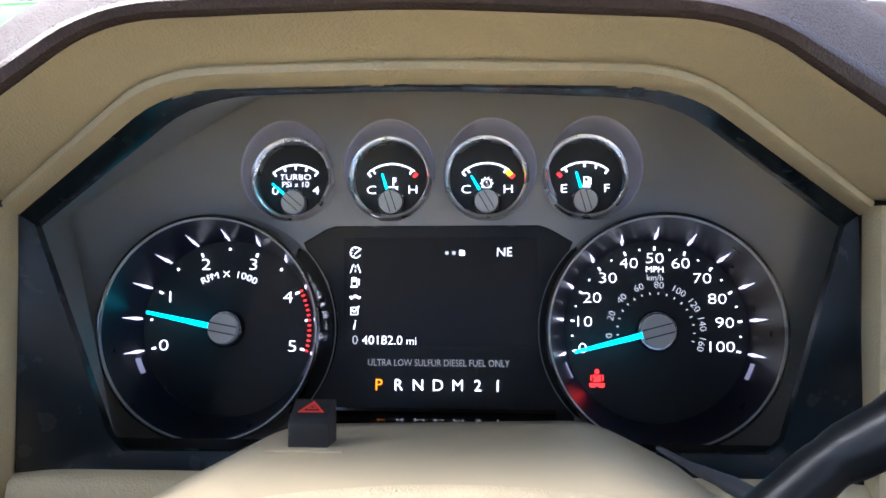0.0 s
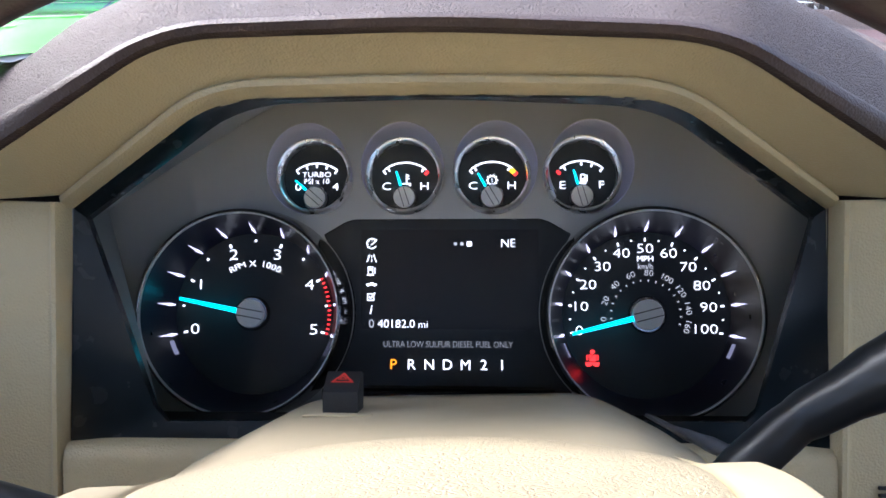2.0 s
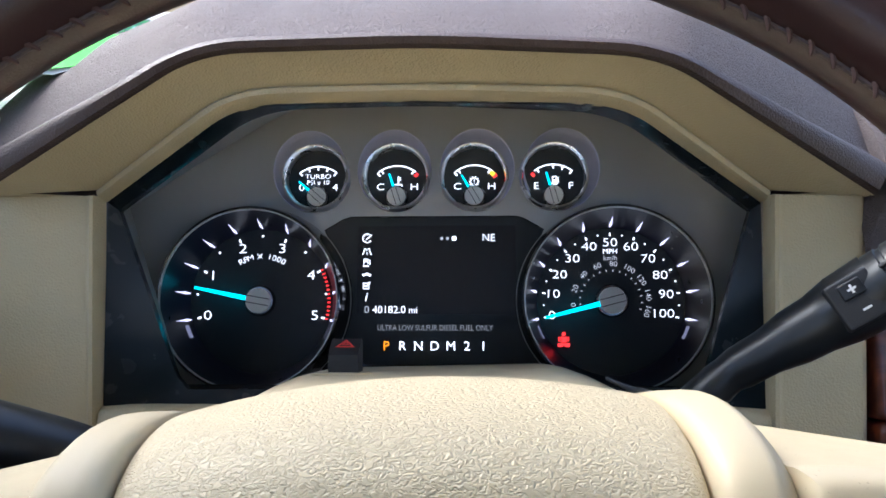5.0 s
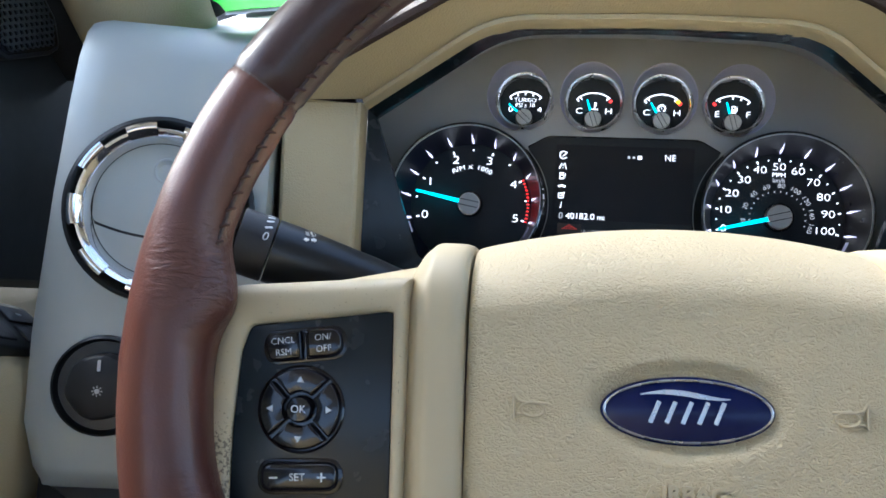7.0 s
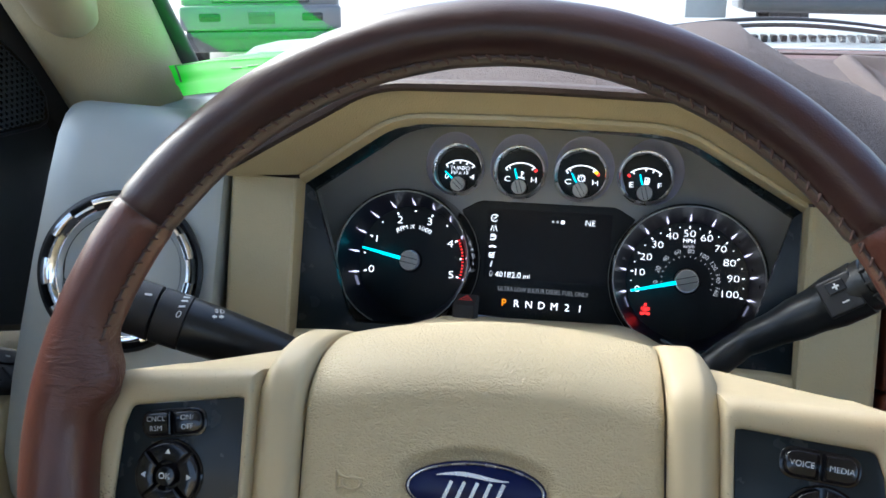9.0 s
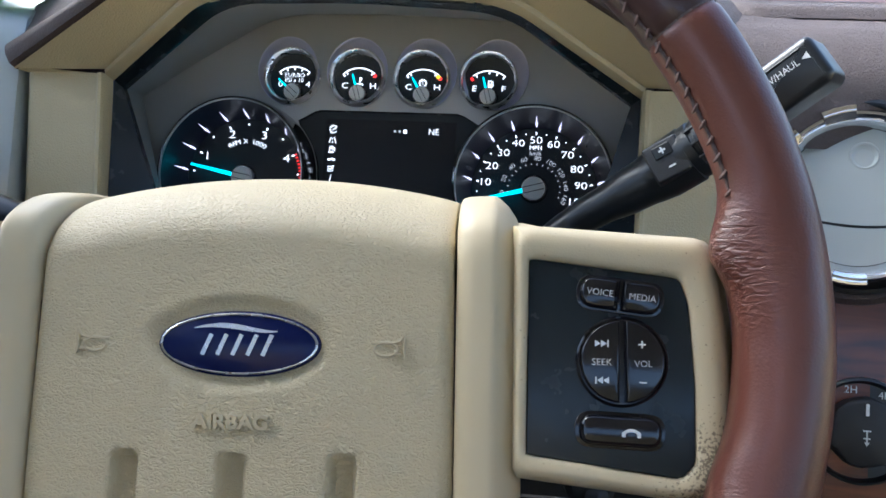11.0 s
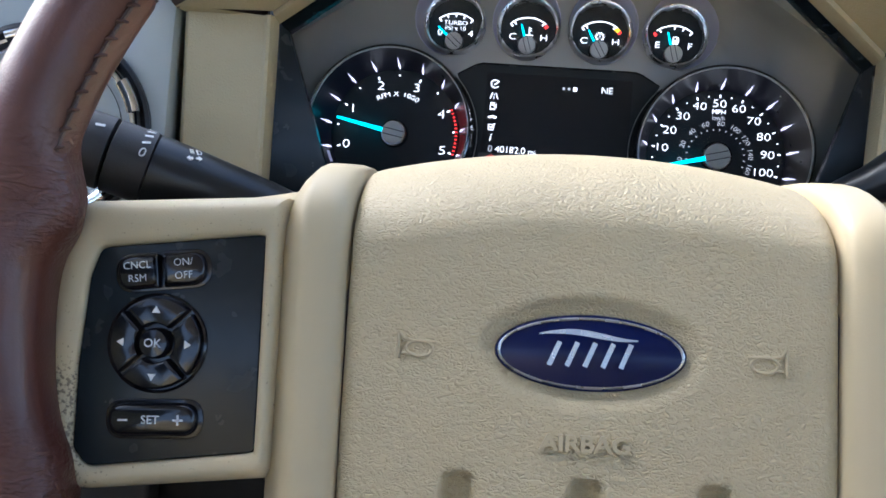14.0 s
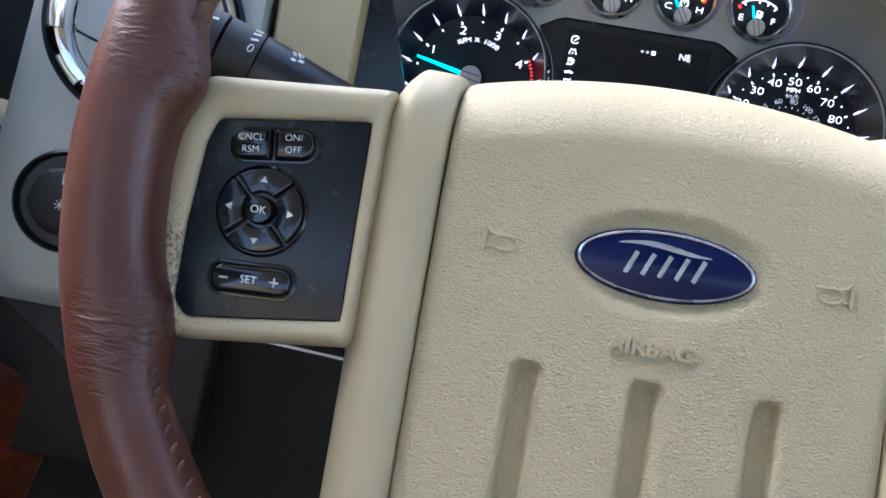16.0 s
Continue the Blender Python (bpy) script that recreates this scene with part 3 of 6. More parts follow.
# silver-grey end panel beside the door
endp = thing("end_panel", (-0.3, 0.36, -0.25), "satin silver-grey end panel of the dash with rounded top", "dash panel")
PYAW = 14.0
PM = facing((-0.226, 0.3305, 0.0), PYAW)
prof = [(-0.246, -0.03), (-0.245, -0.006), (-0.240, -0.001), (-0.232, 0.0015), (-0.205, 0.0015), (-0.15, 0.001), (-0.06, 0.0), (0.0, 0.0), (0.03, -0.002), (0.046, -0.008), (0.055, -0.018), (0.062, -0.035), (0.072, -0.09), (0.09, -0.16)]
rows = []
for y, z in prof:
    k = 0.0 if y < -0.12 else 0.012 * ((y + 0.12) / 0.17)
    left = -0.146 + k * 1.2 + (0.012 * min(1.0, (-0.2 - y) / 0.04) ** 2 if y < -0.2 else 0)
    r = [Vector((left, y, z - 0.05)), Vector((left + 0.001, y, z - 0.012)), Vector((left + 0.004, y, z - 0.004)), Vector((left + 0.012, y, z))]
    r += [Vector((left + 0.012 + (-0.008 - left - 0.012) * i / 8, y, z)) for i in range(1, 9)]
    r += [Vector((-0.004, y, z - 0.001)), Vector((-0.0015, y, z - 0.006)), Vector((-0.0015, y, z - 0.04))]
    rows.append(r)
part("shell", loft(B(), rows), GREY, endp, m=PM)
part("lower_panel", prism(B(), rounded([(-0.134, -0.34), (0.004, -0.34), (0.004, -0.238), (-0.134, -0.238)], 0.004), -0.05, -0.010, 0.004, m=PM), BLACK, endp, "black lower panel")


# ================================================================ round air vents
def air_vent(m, label, bezel, size):
    m = m @ Matrix.Scale(size, 4)
    v = thing("air_vent", m @ Vector((0, 0, -0.01)), label, "air vent")
    part("well", lathe(B(), [(0.0635, -0.001), (0.063, 0.0012), (0.0605, 0.0022), (0.0585, 0.0), (0.0545, -0.012)], 72, m), BLACK_SATIN, v, "black outer rim")
    part("ring", lathe(B(), [(0.0552, 0.0), (0.0550, 0.0046), (0.0538, 0.0060), (0.0520, 0.0060), (0.0462, 0.0004), (0.0452, -0.006)], 96, m), bezel, v, "bright chrome ring")
    for i in range(9):
        g = B()
        a = 360 * i / 9 + 14
        for e0, e1 in ((a, a + 21),):
            lathe(g, [(0.0586, -0.002), (0.0586, 0.0060), (0.0576, 0.0084), (0.0548, 0.0092), (0.0528, 0.0084), (0.0488, 0.0036)], 8, m, e0, e1)
        part("tab", g, bezel, v, "raised chrome tab")
    part("recess", lathe(B(), [(0.0458, -0.005), (0.0445, -0.0072), (0.0, -0.0072)], 48, m), BLACK, v)
    # closed disc of two flaps, the lower edge of the upper one bowed
    up, lo = [], []
    cut = lambda x: -0.019 + 0.006 * ((x - 0.005) / 0.04) ** 2
    n = 40
    for i in range(n + 1):
        x = -0.0445 + 0.089 * i / n
        h = math.sqrt(max(0, 0.0450 ** 2 - x * x))
        up.append((x, max(min(cut(x), h), -h), h))
        lo.append((x, -h, max(min(cut(x) - 0.0018, h), -h)))
    for nm, rowset in (("upper_flap", up), ("lower_flap", lo)):
        g = B()
        rr = []
        for k in range(9):
            rr.append([m @ Vector((x, a + (b - a) * k / 8, -0.001 - 1.9 * (x * x + (a + (b - a) * k / 8) ** 2))) for x, a, b in rowset])
        loft(g, rr)
        part(nm, g, GREY, v, "silver-grey flap")
    part("dimple", lathe(B(), [(0.0095, -0.0015), (0.0088, 0.0002), (0.0078, 0.0005), (0.005, -0.001), (0.0, -0.0017)], 32, m @ at(0.003, 0.026, -0.0018)), GREY, v)
    g = B()
    tube(g, [m @ Vector((-0.037, -0.026 + 0.05 * i / 8, -0.0025)) for i in range(9)], [0.0009] * 9, 6)
    part("edge_gap", g, BLACK, v)
    return v


air_vent(PM @ at(-0.0690, -0.0680, 0.0080), "round chrome-ringed air vent with grey flaps in the end panel", CHROME, 0.93)
VR = facing((0.3005, 0.331, -0.0505), -12.0)
air_vent(VR @ at(0, 0, 0.0075), "round chrome-ringed air vent with grey flaps in the wood fascia", CHROME, 0.905)
part("pod", lathe(B(), [(0.064, -0.03), (0.063, -0.003), (0.060, 0.0), (0.054, 0.0), (0.0, -0.002)], 72, VR), BROWN, fascia, "dark brown round pod")


# ================================================================ rotary switches
def rotary(name, m, label, marks, glyph):
    k = thing(name, m @ Vector((0, 0, -0.005)), label, "rotary switch")
    part("bezel", lathe(B(), [(0.0315, -0.002), (0.031, 0.002), (0.0295, 0.003), (0.028, 0.0012), (0.0275, -0.0015), (0.0, -0.0015)], 64, m), BLACK_SATIN, k)
    g = B()
    prof = []
    rows_ = []
    for r, h in ((0.0205, -0.004), (0.0205, 0.008), (0.0195, 0.011), (0.0175, 0.012), (0.0, 0.0125)):
        ring = []
        for i in range(72):
            a = 2 * math.pi * i / 72
            rr = r * (1 - (0.03 if (i // 6) % 2 else 0.0) * (1 if r > 0.018 else 0))
            ring.append(m @ Vector((rr * math.cos(a), rr * math.sin(a), h)))
        rows_.append(ring)
    loft(g, rows_, closed=True)
    part("knob", g, BLACK, k)
    g = B()
    prism(g, rect(0.0018, 0.0068, 0.0004, 0, 0.0135), 0.012, 0.0133, m=m)
    part("pointer", g, PRINT, k, "white pointer line")
    for body, ang, sz in marks:
        g = words(body, sz)
        part("mark", g, PRINT, k, "white printed mark", m=m @ at(0.0245 * math.sin(radians(ang)), 0.0245 * math.cos(radians(ang)), 0.0012))
    for q in glyph:
        g = B()
        prism(g, [(x * 0.72, y * 0.72) for x, y in q], 0.0124, 0.0131, m=m @ at(0, -0.002))
        part("symbol", g, PRINT, k, "white printed symbol")
    return k


def disc(r, n=16, cx=0, cy=0):
    return [(cx + r * math.cos(2 * math.pi * i / n), cy + r * math.sin(2 * math.pi * i / n)) for i in range(n)]


sunray = [disc(0.0022)] + [[(math.cos(a + s) * r, math.sin(a + s) * r) for r, s in ((0.003, -0.14), (0.0046, -0.09), (0.0046, 0.09), (0.003, 0.14))] for a in (math.pi / 4 * i for i in range(8))]
rotary("light_switch", PM @ at(-0.0945, -0.180, 0.004), "black round headlight switch in the grey end panel", [("O", 30, 0.007)], sunray)
axle = [rect(0.001, 0.010), rect(0.006, 0.001, 0, 0, 0.005), rect(0.005, 0.001, 0, 0, -0.001), [(-0.002, -0.004), (0.002, -0.004), (0, -0.007)]]
rotary("drive_switch", facing((0.309, 0.338, -0.187), -6), "black round four-wheel-drive switch in the wood fascia", [("2H", -15, 0.006), ("4H", 30, 0.006), ("4L", 68, 0.006)], axle)

# ================================================================ instrument cluster
ca = radians(-1.9)
CU, CV, CN = (math.cos(ca), math.sin(ca), 0), (0, 0, 1), (math.sin(ca), -math.cos(ca), 0)
CM = basis(CU, CV, CN, (0, 0.4305, -0.04))
cluster = thing("instrument_cluster", (0, 0.44, -0.11), "lit instrument cluster with two large dials and four small gauges", "instrument cluster")
lip_loop = [p + Vector((0, 0.010, 0)) for p in lip] + [Vector((0.1745, 0.349, -0.1)), Vector((0.1735, 0.352, -0.106)), Vector((-0.169, 0.352, -0.106)), Vector((-0.170, 0.349, -0.1))]
MASKP = [(-0.1650, 0.346, 0.0040), (-0.0775, 0.288, 0.0440), (0.003, 0.283, 0.0445), (0.0890, 0.285, 0.0412), (0.1690, 0.345, 0.0035)]
mk = subdiv(bent(MASKP, 0.022), 2)
mask_loop = mk + [Vector((0.146, 0.355, -0.083)), Vector((0.14, 0.356, -0.089)), Vector((-0.128, 0.356, -0.091)), Vector((-0.134, 0.355, -0.084))]
CI = CM.inverted()
back_loop = []
for p in mask_loop:
    q = CI @ p
    if q.y > 0.02:
        back_loop.append(CM @ Vector((q.x * 1.2, (q.y - 0.02) * 1.63 + 0.02, 0.0)))
    else:
        back_loop.append(CM @ Vector((q.x * 1.36, -0.069 if q.y < -0.045 else -0.062, 0.0)))
part("bezel", loft(B(), [[p + Vector((0, 0.004, 0)) for p in lip_loop], lip_loop, mask_loop, [p + Vector((0, 0.006, 0)) for p in mask_loop]], closed=True), PLATE, cluster, "black bezel round the lens")

RING = 0.0525
TX, SX = -0.1105, 0.1105
GX = (-0.0723, -0.0224, 0.0258, 0.0746)
GY, GZ = 0.0757, 0.006        # height of the small gauges, and how far they stand forward


def shelf(y):
    """How far the mask stands forward: level round the dials, nearer round the small gauges."""
    k = max(0.0, min(1.0, (y - 0.046) / 0.03))
    return GZ * k * k * (3 - 2 * k)


FACE, SEAT = -0.008, -0.0042   # depth of the dial faces and of the display
panel = []
for s, cx in ((-1, TX), (1, SX)):
    side = []
    for i in range(25):
        w = 0.0445 - 0.0945 * i / 24
        u = abs(cx) - math.sqrt(max(0.0, 0.0592 ** 2 - w * w))
        side.append((s * min(u, 0.069), w))
    side = [(s * 0.052, 0.0530), (s * 0.057, 0.0515), (s * 0.064, 0.0475)] + side
    panel += side if s < 0 else side[::-1]
g = B()
loops = [back_loop, [CM @ Vector((x, y, 0)) for x, y in panel]]
for x in (TX, SX):
    loops.append([CM @ Vector((x + 0.0588 * math.cos(t), 0.0588 * math.sin(t), 0)) for t in (2 * math.pi * i / 72 for i in range(72))])
for x in GX:
    loops.append([CM @ Vector((x * 1.075 + 0.0232 * math.cos(t), GY + 0.0058 + 0.0256 * math.sin(t), 0)) for t in (2 * math.pi * i / 64 for i in range(64))])
es = []
for lp in loops:
    v = [g.verts.new(p) for p in lp]
    es += [g.edges.new((v[i], v[(i + 1) % len(v)])) for i in range(len(v))]
bmesh.ops.triangle_fill(g, use_beauty=True, edges=es, normal=Vector(CN))
for v in g.verts:
    v.co += Vector(CN) * shelf((CI @ v.co).y)
part("mask", g, MASK, cluster)
part("tunnel", loft(B(), [[p + Vector((0, 0.006, 0)) for p in mask_loop], [p + Vector(CN) * shelf((CI @ p).y) for p in back_loop]], closed=True), MASK, cluster)


def cpart(name, bm, material, parent=None, label="", m=None):
    return part(name, bm, material, parent or cluster, label, CM if m is None else CM @ m)


cpart("screen_panel", prism(B(), panel, SEAT - 0.008, SEAT - 0.0007), DIAL)
cpart("screen_well", loft(B(), [[Vector((x, y, z)) for x, y in panel] for z in (0.0002, SEAT - 0.0007)], closed=True), PLATE)
screen = cpart("screen", prism(B(), rect(0.1, 0.056, 0.001, 0.0015, 0.0195), SEAT - 0.0007, SEAT - 0.0003), SCREEN, None, "dark display screen")
g = B()
prism(g, rect(0.118, 0.0016, 0.0006, 0.001, -0.0405), SEAT - 0.0007, SEAT + 0.0011)
cpart("chrome_line", g, CHROME_DARK)
g = B()
loft(g, [[Vector((x_, y_, z_)) for x_ in (-0.058, 0.060)] for y_, z_ in ((-0.0414, SEAT), (-0.0425, SEAT + 0.0025), (-0.0455, 0.020), (-0.0475, 0.022))])
cpart("sill", g, GLOSS, None, "glossy black sill under the display")


def dial(name, cx, ring_r, label):
    d = cpart(name, lathe(B(), [(ring_r, FACE), (0, FACE)], 96, at(cx, 0)), DIAL, None, label)
    m = at(cx, 0)
    k = ring_r + 0.0012
    cpart("tube", lathe(B(), [(k + 0.0053, -0.002), (k + 0.0045, 0.010), (k + 0.0034, 0.0205), (k + 0.0028, 0.0232)], 96, m), CHROME_DARK, d, "smoked chrome outer tube")
    cpart("chrome_ring", lathe(B(), [(k + 0.0030, 0.0220), (k + 0.0026, 0.0242), (k + 0.0016, 0.0247), (k + 0.0010, 0.0244)], 96, m), CHROME_DARK, d, "smoked chrome ring")
    # the chrome ring's thin highlight, modelled as a pale bead
    cpart("bead", lathe(B(), [(k + 0.0012, 0.0244), (k + 0.0011, 0.0249), (k + 0.0007, 0.0250), (k + 0.0003, 0.0246), (k + 0.0003, 0.0230)], 96, m), RING_HIGHLIGHT, d, "thin pale bead drawn as the ring's highlight")
    cpart("inner_wall", lathe(B(), [(k + 0.0006, 0.0232), (ring_r - 0.0005, 0.010), (ring_r - 0.004, 0.0), (ring_r - 0.0065, FACE + 0.0002)], 96, m), WALL_GLOW_TINT, d)
    for e0, e1 in ((199, 209), (-29, -19)):
        cpart("light_guide", lathe(B(), [(ring_r - 0.0058, FACE + 0.0010), (ring_r - 0.0040, 0.0016)], 12, m, e0, e1), LIT_GUIDE, d, "faintly lit clear light guide")
    return d


def polar(r, deg):
    return r * math.cos(radians(deg)), r * math.sin(radians(deg))


def tick(parent, cx, r0, r1, w, deg, material, h=FACE + 0.0006, label=""):
    x, y = polar((r0 + r1) / 2, deg)
    g = B()
    prism(g, [(-(r1 - r0) / 2, -w / 2), ((r1 - r0) / 2, -w / 2), ((r1 - r0) / 2, w / 2), (-(r1 - r0) / 2, w / 2)], -0.0002, 0.0002)
    cpart("tick", g, material, parent, label, at(cx + x, y, h, deg))


def streak(parent, cx, deg, ring_r):
    """A mark's reflected glow on a dial's sloping inner wall, drawn as an emitting strip."""
    g = B()
    rr = []
    for r, z, w in ((ring_r - 0.0060, FACE + 0.0016, 0.0003), (ring_r - 0.0046, -0.0012, 0.0009), (ring_r - 0.0034, 0.0020, 0.0005), (ring_r - 0.0012, 0.0082, 0.00005)):
        x, y = polar(r - 0.0003, deg)
        c, s = math.cos(radians(deg)), math.sin(radians(deg))
        rr.append([Vector((cx + x - s * w, y + c * w, z)), Vector((cx + x + s * w, y - c * w, z))])
    loft(g, rr)
    cpart("glow_streak", g, LIT_HOT, parent, "violet-white streak of reflected glow, made to emit")


def hub(parent, cx, cy, r, tall, deg, z0):
    m = at(cx, cy, z0, deg)
    cpart("hub_skirt", lathe(B(), [(r * 1.22, 0), (r * 1.22, tall * 0.45), (r * 1.1, tall * 0.6), (0, tall * 0.62)], 40, m), CHROME_DARK, parent)
    h = cpart("hub", lathe(B(), [(r, 0), (r, tall * 0.85), (r * 0.94, tall), (0, tall)], 48, m), HUB, parent, "satin silver hub cap")
    for s in (-1, 1):
        g = B()
        prism(g, rect(r * 1.8, r * 0.06, 0, 0, s * r * 0.26), tall + 0.0001, tall + 0.0004, m=m)
        cpart("groove", g, BLACK, parent)
    return h


def needle(parent, cx, cy, deg, r0, r1, w, z):
    g = B()
    prism(g, [(r0, -w / 2), (r1, -w * 0.28), (r1, w * 0.28), (r0, w / 2)], -0.0004, 0.0004)
    cpart("needle", g, LIT_CYAN, parent, "glowing cyan needle", at(cx, cy, z, deg))


tach = dial("tachometer", TX, RING, "black lit rev counter dial")
for i in range(11):
    deg = 195 - 21 * i
    big = i % 2 == 0
    tick(tach, TX, 0.0402 if big else 0.0412, 0.0424, 0.0011, deg, LIT_WHITE)
    streak(tach, TX, deg, RING)
for i, body in enumerate("012345"):
    x, y = polar(0.0358, 195 - 42 * i)
    cpart("number", words(body, 0.0086, bold=-0.00014, squeeze=1.38), LIT_WHITE, tach, "lit white number", at(TX + x, y, FACE + 0.0006))
for i in range(13):
    deg = 27 - 42 * i / 12
    tick(tach, TX, 0.0427, 0.0444, 0.0008, deg, LIT_RED, label="red overspeed mark")
for i, ch in enumerate("RPM X 1000"):
    if ch != " ":
        deg = 90 + 28.5 - 57.0 * i / 9
        x, y = polar(0.0285, deg)
        cpart("letter", words(ch, 0.0051, bold=-0.00008, squeeze=1.2), LIT_WHITE, tach, "", at(TX + x, y, FACE + 0.0006, deg - 90))
needle(tach, TX, 0.0, 168.5, 0.006, 0.0415, 0.0030, 0.0015)
hub(tach, TX, 0.0, 0.0080, 0.0085, -10, FACE + 0.002)

speedo = dial("speedometer", SX, RING, "black lit speedometer dial with inner kilometre scale")
for i in range(21):
    deg = 194 - 208 * i / 20
    if i % 2 == 0:
        tick(speedo, SX, 0.0408, 0.0428, 0.0009, deg, LIT_WHITE)
        streak(speedo, SX, deg, RING)
    else:
        tick(speedo, SX, 0.0413, 0.0422, 0.0008, deg, LIT_WHITE)
for i in range(11):
    deg = 194 - 20.8 * i
    x, y = polar((0.0377, 0.0364, 0.0356, 0.0355, 0.0364, 0.0366, 0.0363, 0.0352, 0.0346, 0.0343, 0.0327)[i], deg)
    cpart("number", words(str(10 * i), 0.0076, bold=-0.00014, squeeze=1.30), LIT_WHITE, speedo, "lit white number", at(SX + x, y, FACE + 0.0006))
for i in range(17):
    deg = 186 - 12.6 * i
    tick(speedo, SX, 0.0185, 0.0196, 0.0005, deg, LIT_DIM)
    if i % 2 == 0:
        x, y = polar(0.0232, deg)
        cpart("small_number", words(str(10 * i), 0.0047, bold=-0.00006, squeeze=1.12), LIT_DIM, speedo, "dim grey number", at(SX + x, y, FACE + 0.0006, (deg - 90) if deg not in (90,) else 0))
cpart("word", words("MPH", 0.0043, squeeze=1.08), LIT_WHITE, speedo, "", at(SX, 0.0310, FACE + 0.0006))
cpart("word", words("km/h", 0.0042), LIT_DIM, speedo, "", at(SX, 0.0268, FACE + 0.0008))
needle(speedo, SX, 0.0, 194.5, 0.006, 0.0425, 0.0030, 0.0015)
hub(speedo, SX, 0.0, 0.0084, 0.0085, 15, FACE + 0.002)
# belt warning: seated shape crossed by a strap
for q in (disc(0.0012, 14, 0, 0.0040),
          rounded([(-0.0019, 0.0024), (0.0004, 0.0024), (-0.0019, 0.0000)], 0.0003)[::-1],
          rounded([(0.0010, 0.0024), (0.0019, 0.0024), (0.0019, -0.0012), (-0.0019, -0.0012), (-0.0019, -0.0006)], 0.0002)[::-1],
          rounded([(-0.0040, -0.0018), (0.0040, -0.0018), (0.0034, -0.0040), (0.0012, -0.0040), (0.0, -0.0029), (-0.0012, -0.0040), (-0.0034, -0.0040)], 0.0003)[::-1],
          rect(0.0007, 0.0030, 0.0003, -0.0029, 0.0008), rect(0.0007, 0.0030, 0.0003, 0.0029, 0.0008)):
    g = B()
    prism(g, q, -0.0001, 0.0001)
    cpart("warning_lamp", g, LIT_RED, speedo, "red belt warning lamp", at(SX - 0.0295, -0.0245, FACE + 0.0006))


def arc(cx, cy, r, a0, a1, w, n=20):
    o = [(cx + polar(r + w / 2, a0 + (a1 - a0) * i / n)[0], cy + polar(r + w / 2, a0 + (a1 - a0) * i / n)[1]) for i in range(n + 1)]
    i_ = [(cx + polar(r - w / 2, a0 + (a1 - a0) * i / n)[0], cy + polar(r - w / 2, a0 + (a1 - a0) * i / n)[1]) for i in range(n + 1)]
    g = B()
    loft(g, [[Vector((*p, 0)) for p in o], [Vector((*p, 0)) for p in i_]])
    return g


def small_gauge(cx, label, left, right, needle_deg, marks):
    cy = GY
    m = at(cx, cy, GZ)
    R = 0.0196
    d = cpart("small_gauge", lathe(B(), [(R, 0.0), (0, 0.0)], 64, m), DIAL, None, label)
    cpart("chrome_ring", lathe(B(), [(R + 0.0018, 0.004), (R + 0.0016, 0.0085), (R + 0.0008, 0.0100), (R - 0.0002, 0.0097), (R - 0.0008, 0.0085), (R - 0.0008, 0.0)], 72, m), RING_CHROME, d, "chrome ring")
    # leaning cup round the gauge
    rows_ = []
    for k, z in ((0.0, 0.0035), (0.15, 0.0030), (0.55, 0.0018), (0.9, 0.0008), (1.0, 0.0012), (1.07, 0.0014), (1.13, -0.0004)):
        ex, ey = cx + 0.075 * cx * min(k, 1), cy + 0.0058 * min(k, 1)
        rx, ry = (R + 0.0012) + (0.0232 - R - 0.0012) * k, (R + 0.0012) + (0.0256 - R - 0.0012) * k
        rows_.append([Vector((ex + rx * math.cos(2 * math.pi * i / 64), ey + ry * math.sin(2 * math.pi * i / 64), z)) for i in range(64)])
        rows_[-1] = [v + Vector((0, 0, GZ + (shelf(v.y) - GZ) * min(1.0, k))) for v in rows_[-1]]
    g = B()
    loft(g, rows_[:5], closed=True)
    cpart("cup", g, CUP, d, "blue-grey glossy cup")
    g = B()
    loft(g, rows_[4:], closed=True)
    cpart("cup_edge", g, MASK, d)
    ky = cy - 0.0117
    cpart("scale", arc(cx, cy - 0.0105, 0.0188, 128, 52, 0.0008), LIT_WHITE, d, "lit white scale arc", at(0, 0, GZ + 0.0006))
    for deg, material, w in marks:
        x, y = polar(0.0176, deg)
        g = B()
        prism(g, rect(0.0026, w), -0.0001, 0.0001)
        cpart("scale_mark", g, material, d, "", at(cx + x, cy - 0.0105 + y, GZ + 0.0007, deg))
    cpart("letter", words(left, 0.0060, bold=-0.00006, squeeze=1.3), LIT_WHITE, d, "", at(cx - 0.0104, cy - 0.0052, GZ + 0.0006))
    cpart("letter", words(right, 0.0060, bold=-0.00006, squeeze=1.3), LIT_WHITE, d, "", at(cx + 0.0108, cy - 0.0052, GZ + 0.0006))
    needle(d, cx, ky, needle_deg, 0.004, 0.0155, 0.0016, GZ + 0.0022)
    hub(d, cx, ky, 0.0058, 0.0065, needle_deg + 180, GZ + 0.0005)
    return d


W4 = [(128, LIT_WHITE, 0.0009), (109, LIT_WHITE, 0.0009), (90, LIT_WHITE, 0.0009), (71, LIT_WHITE, 0.0009), (52, LIT_WHITE, 0.0009)]
b1 = small_gauge(GX[0], "small black boost gauge with lit white scale", "0", "4", 139, W4)
cpart("word", words("TURBO", 0.0042, bold=-0.00005, squeeze=1.2), LIT_WHITE, b1, "", at(GX[0], GY + 0.0018, GZ + 0.0006))
cpart("word", words("PSI x 10", 0.0042, bold=-0.00005, squeeze=1.05), LIT_WHITE, b1, "", at(GX[0], GY - 0.0020, GZ + 0.0006))
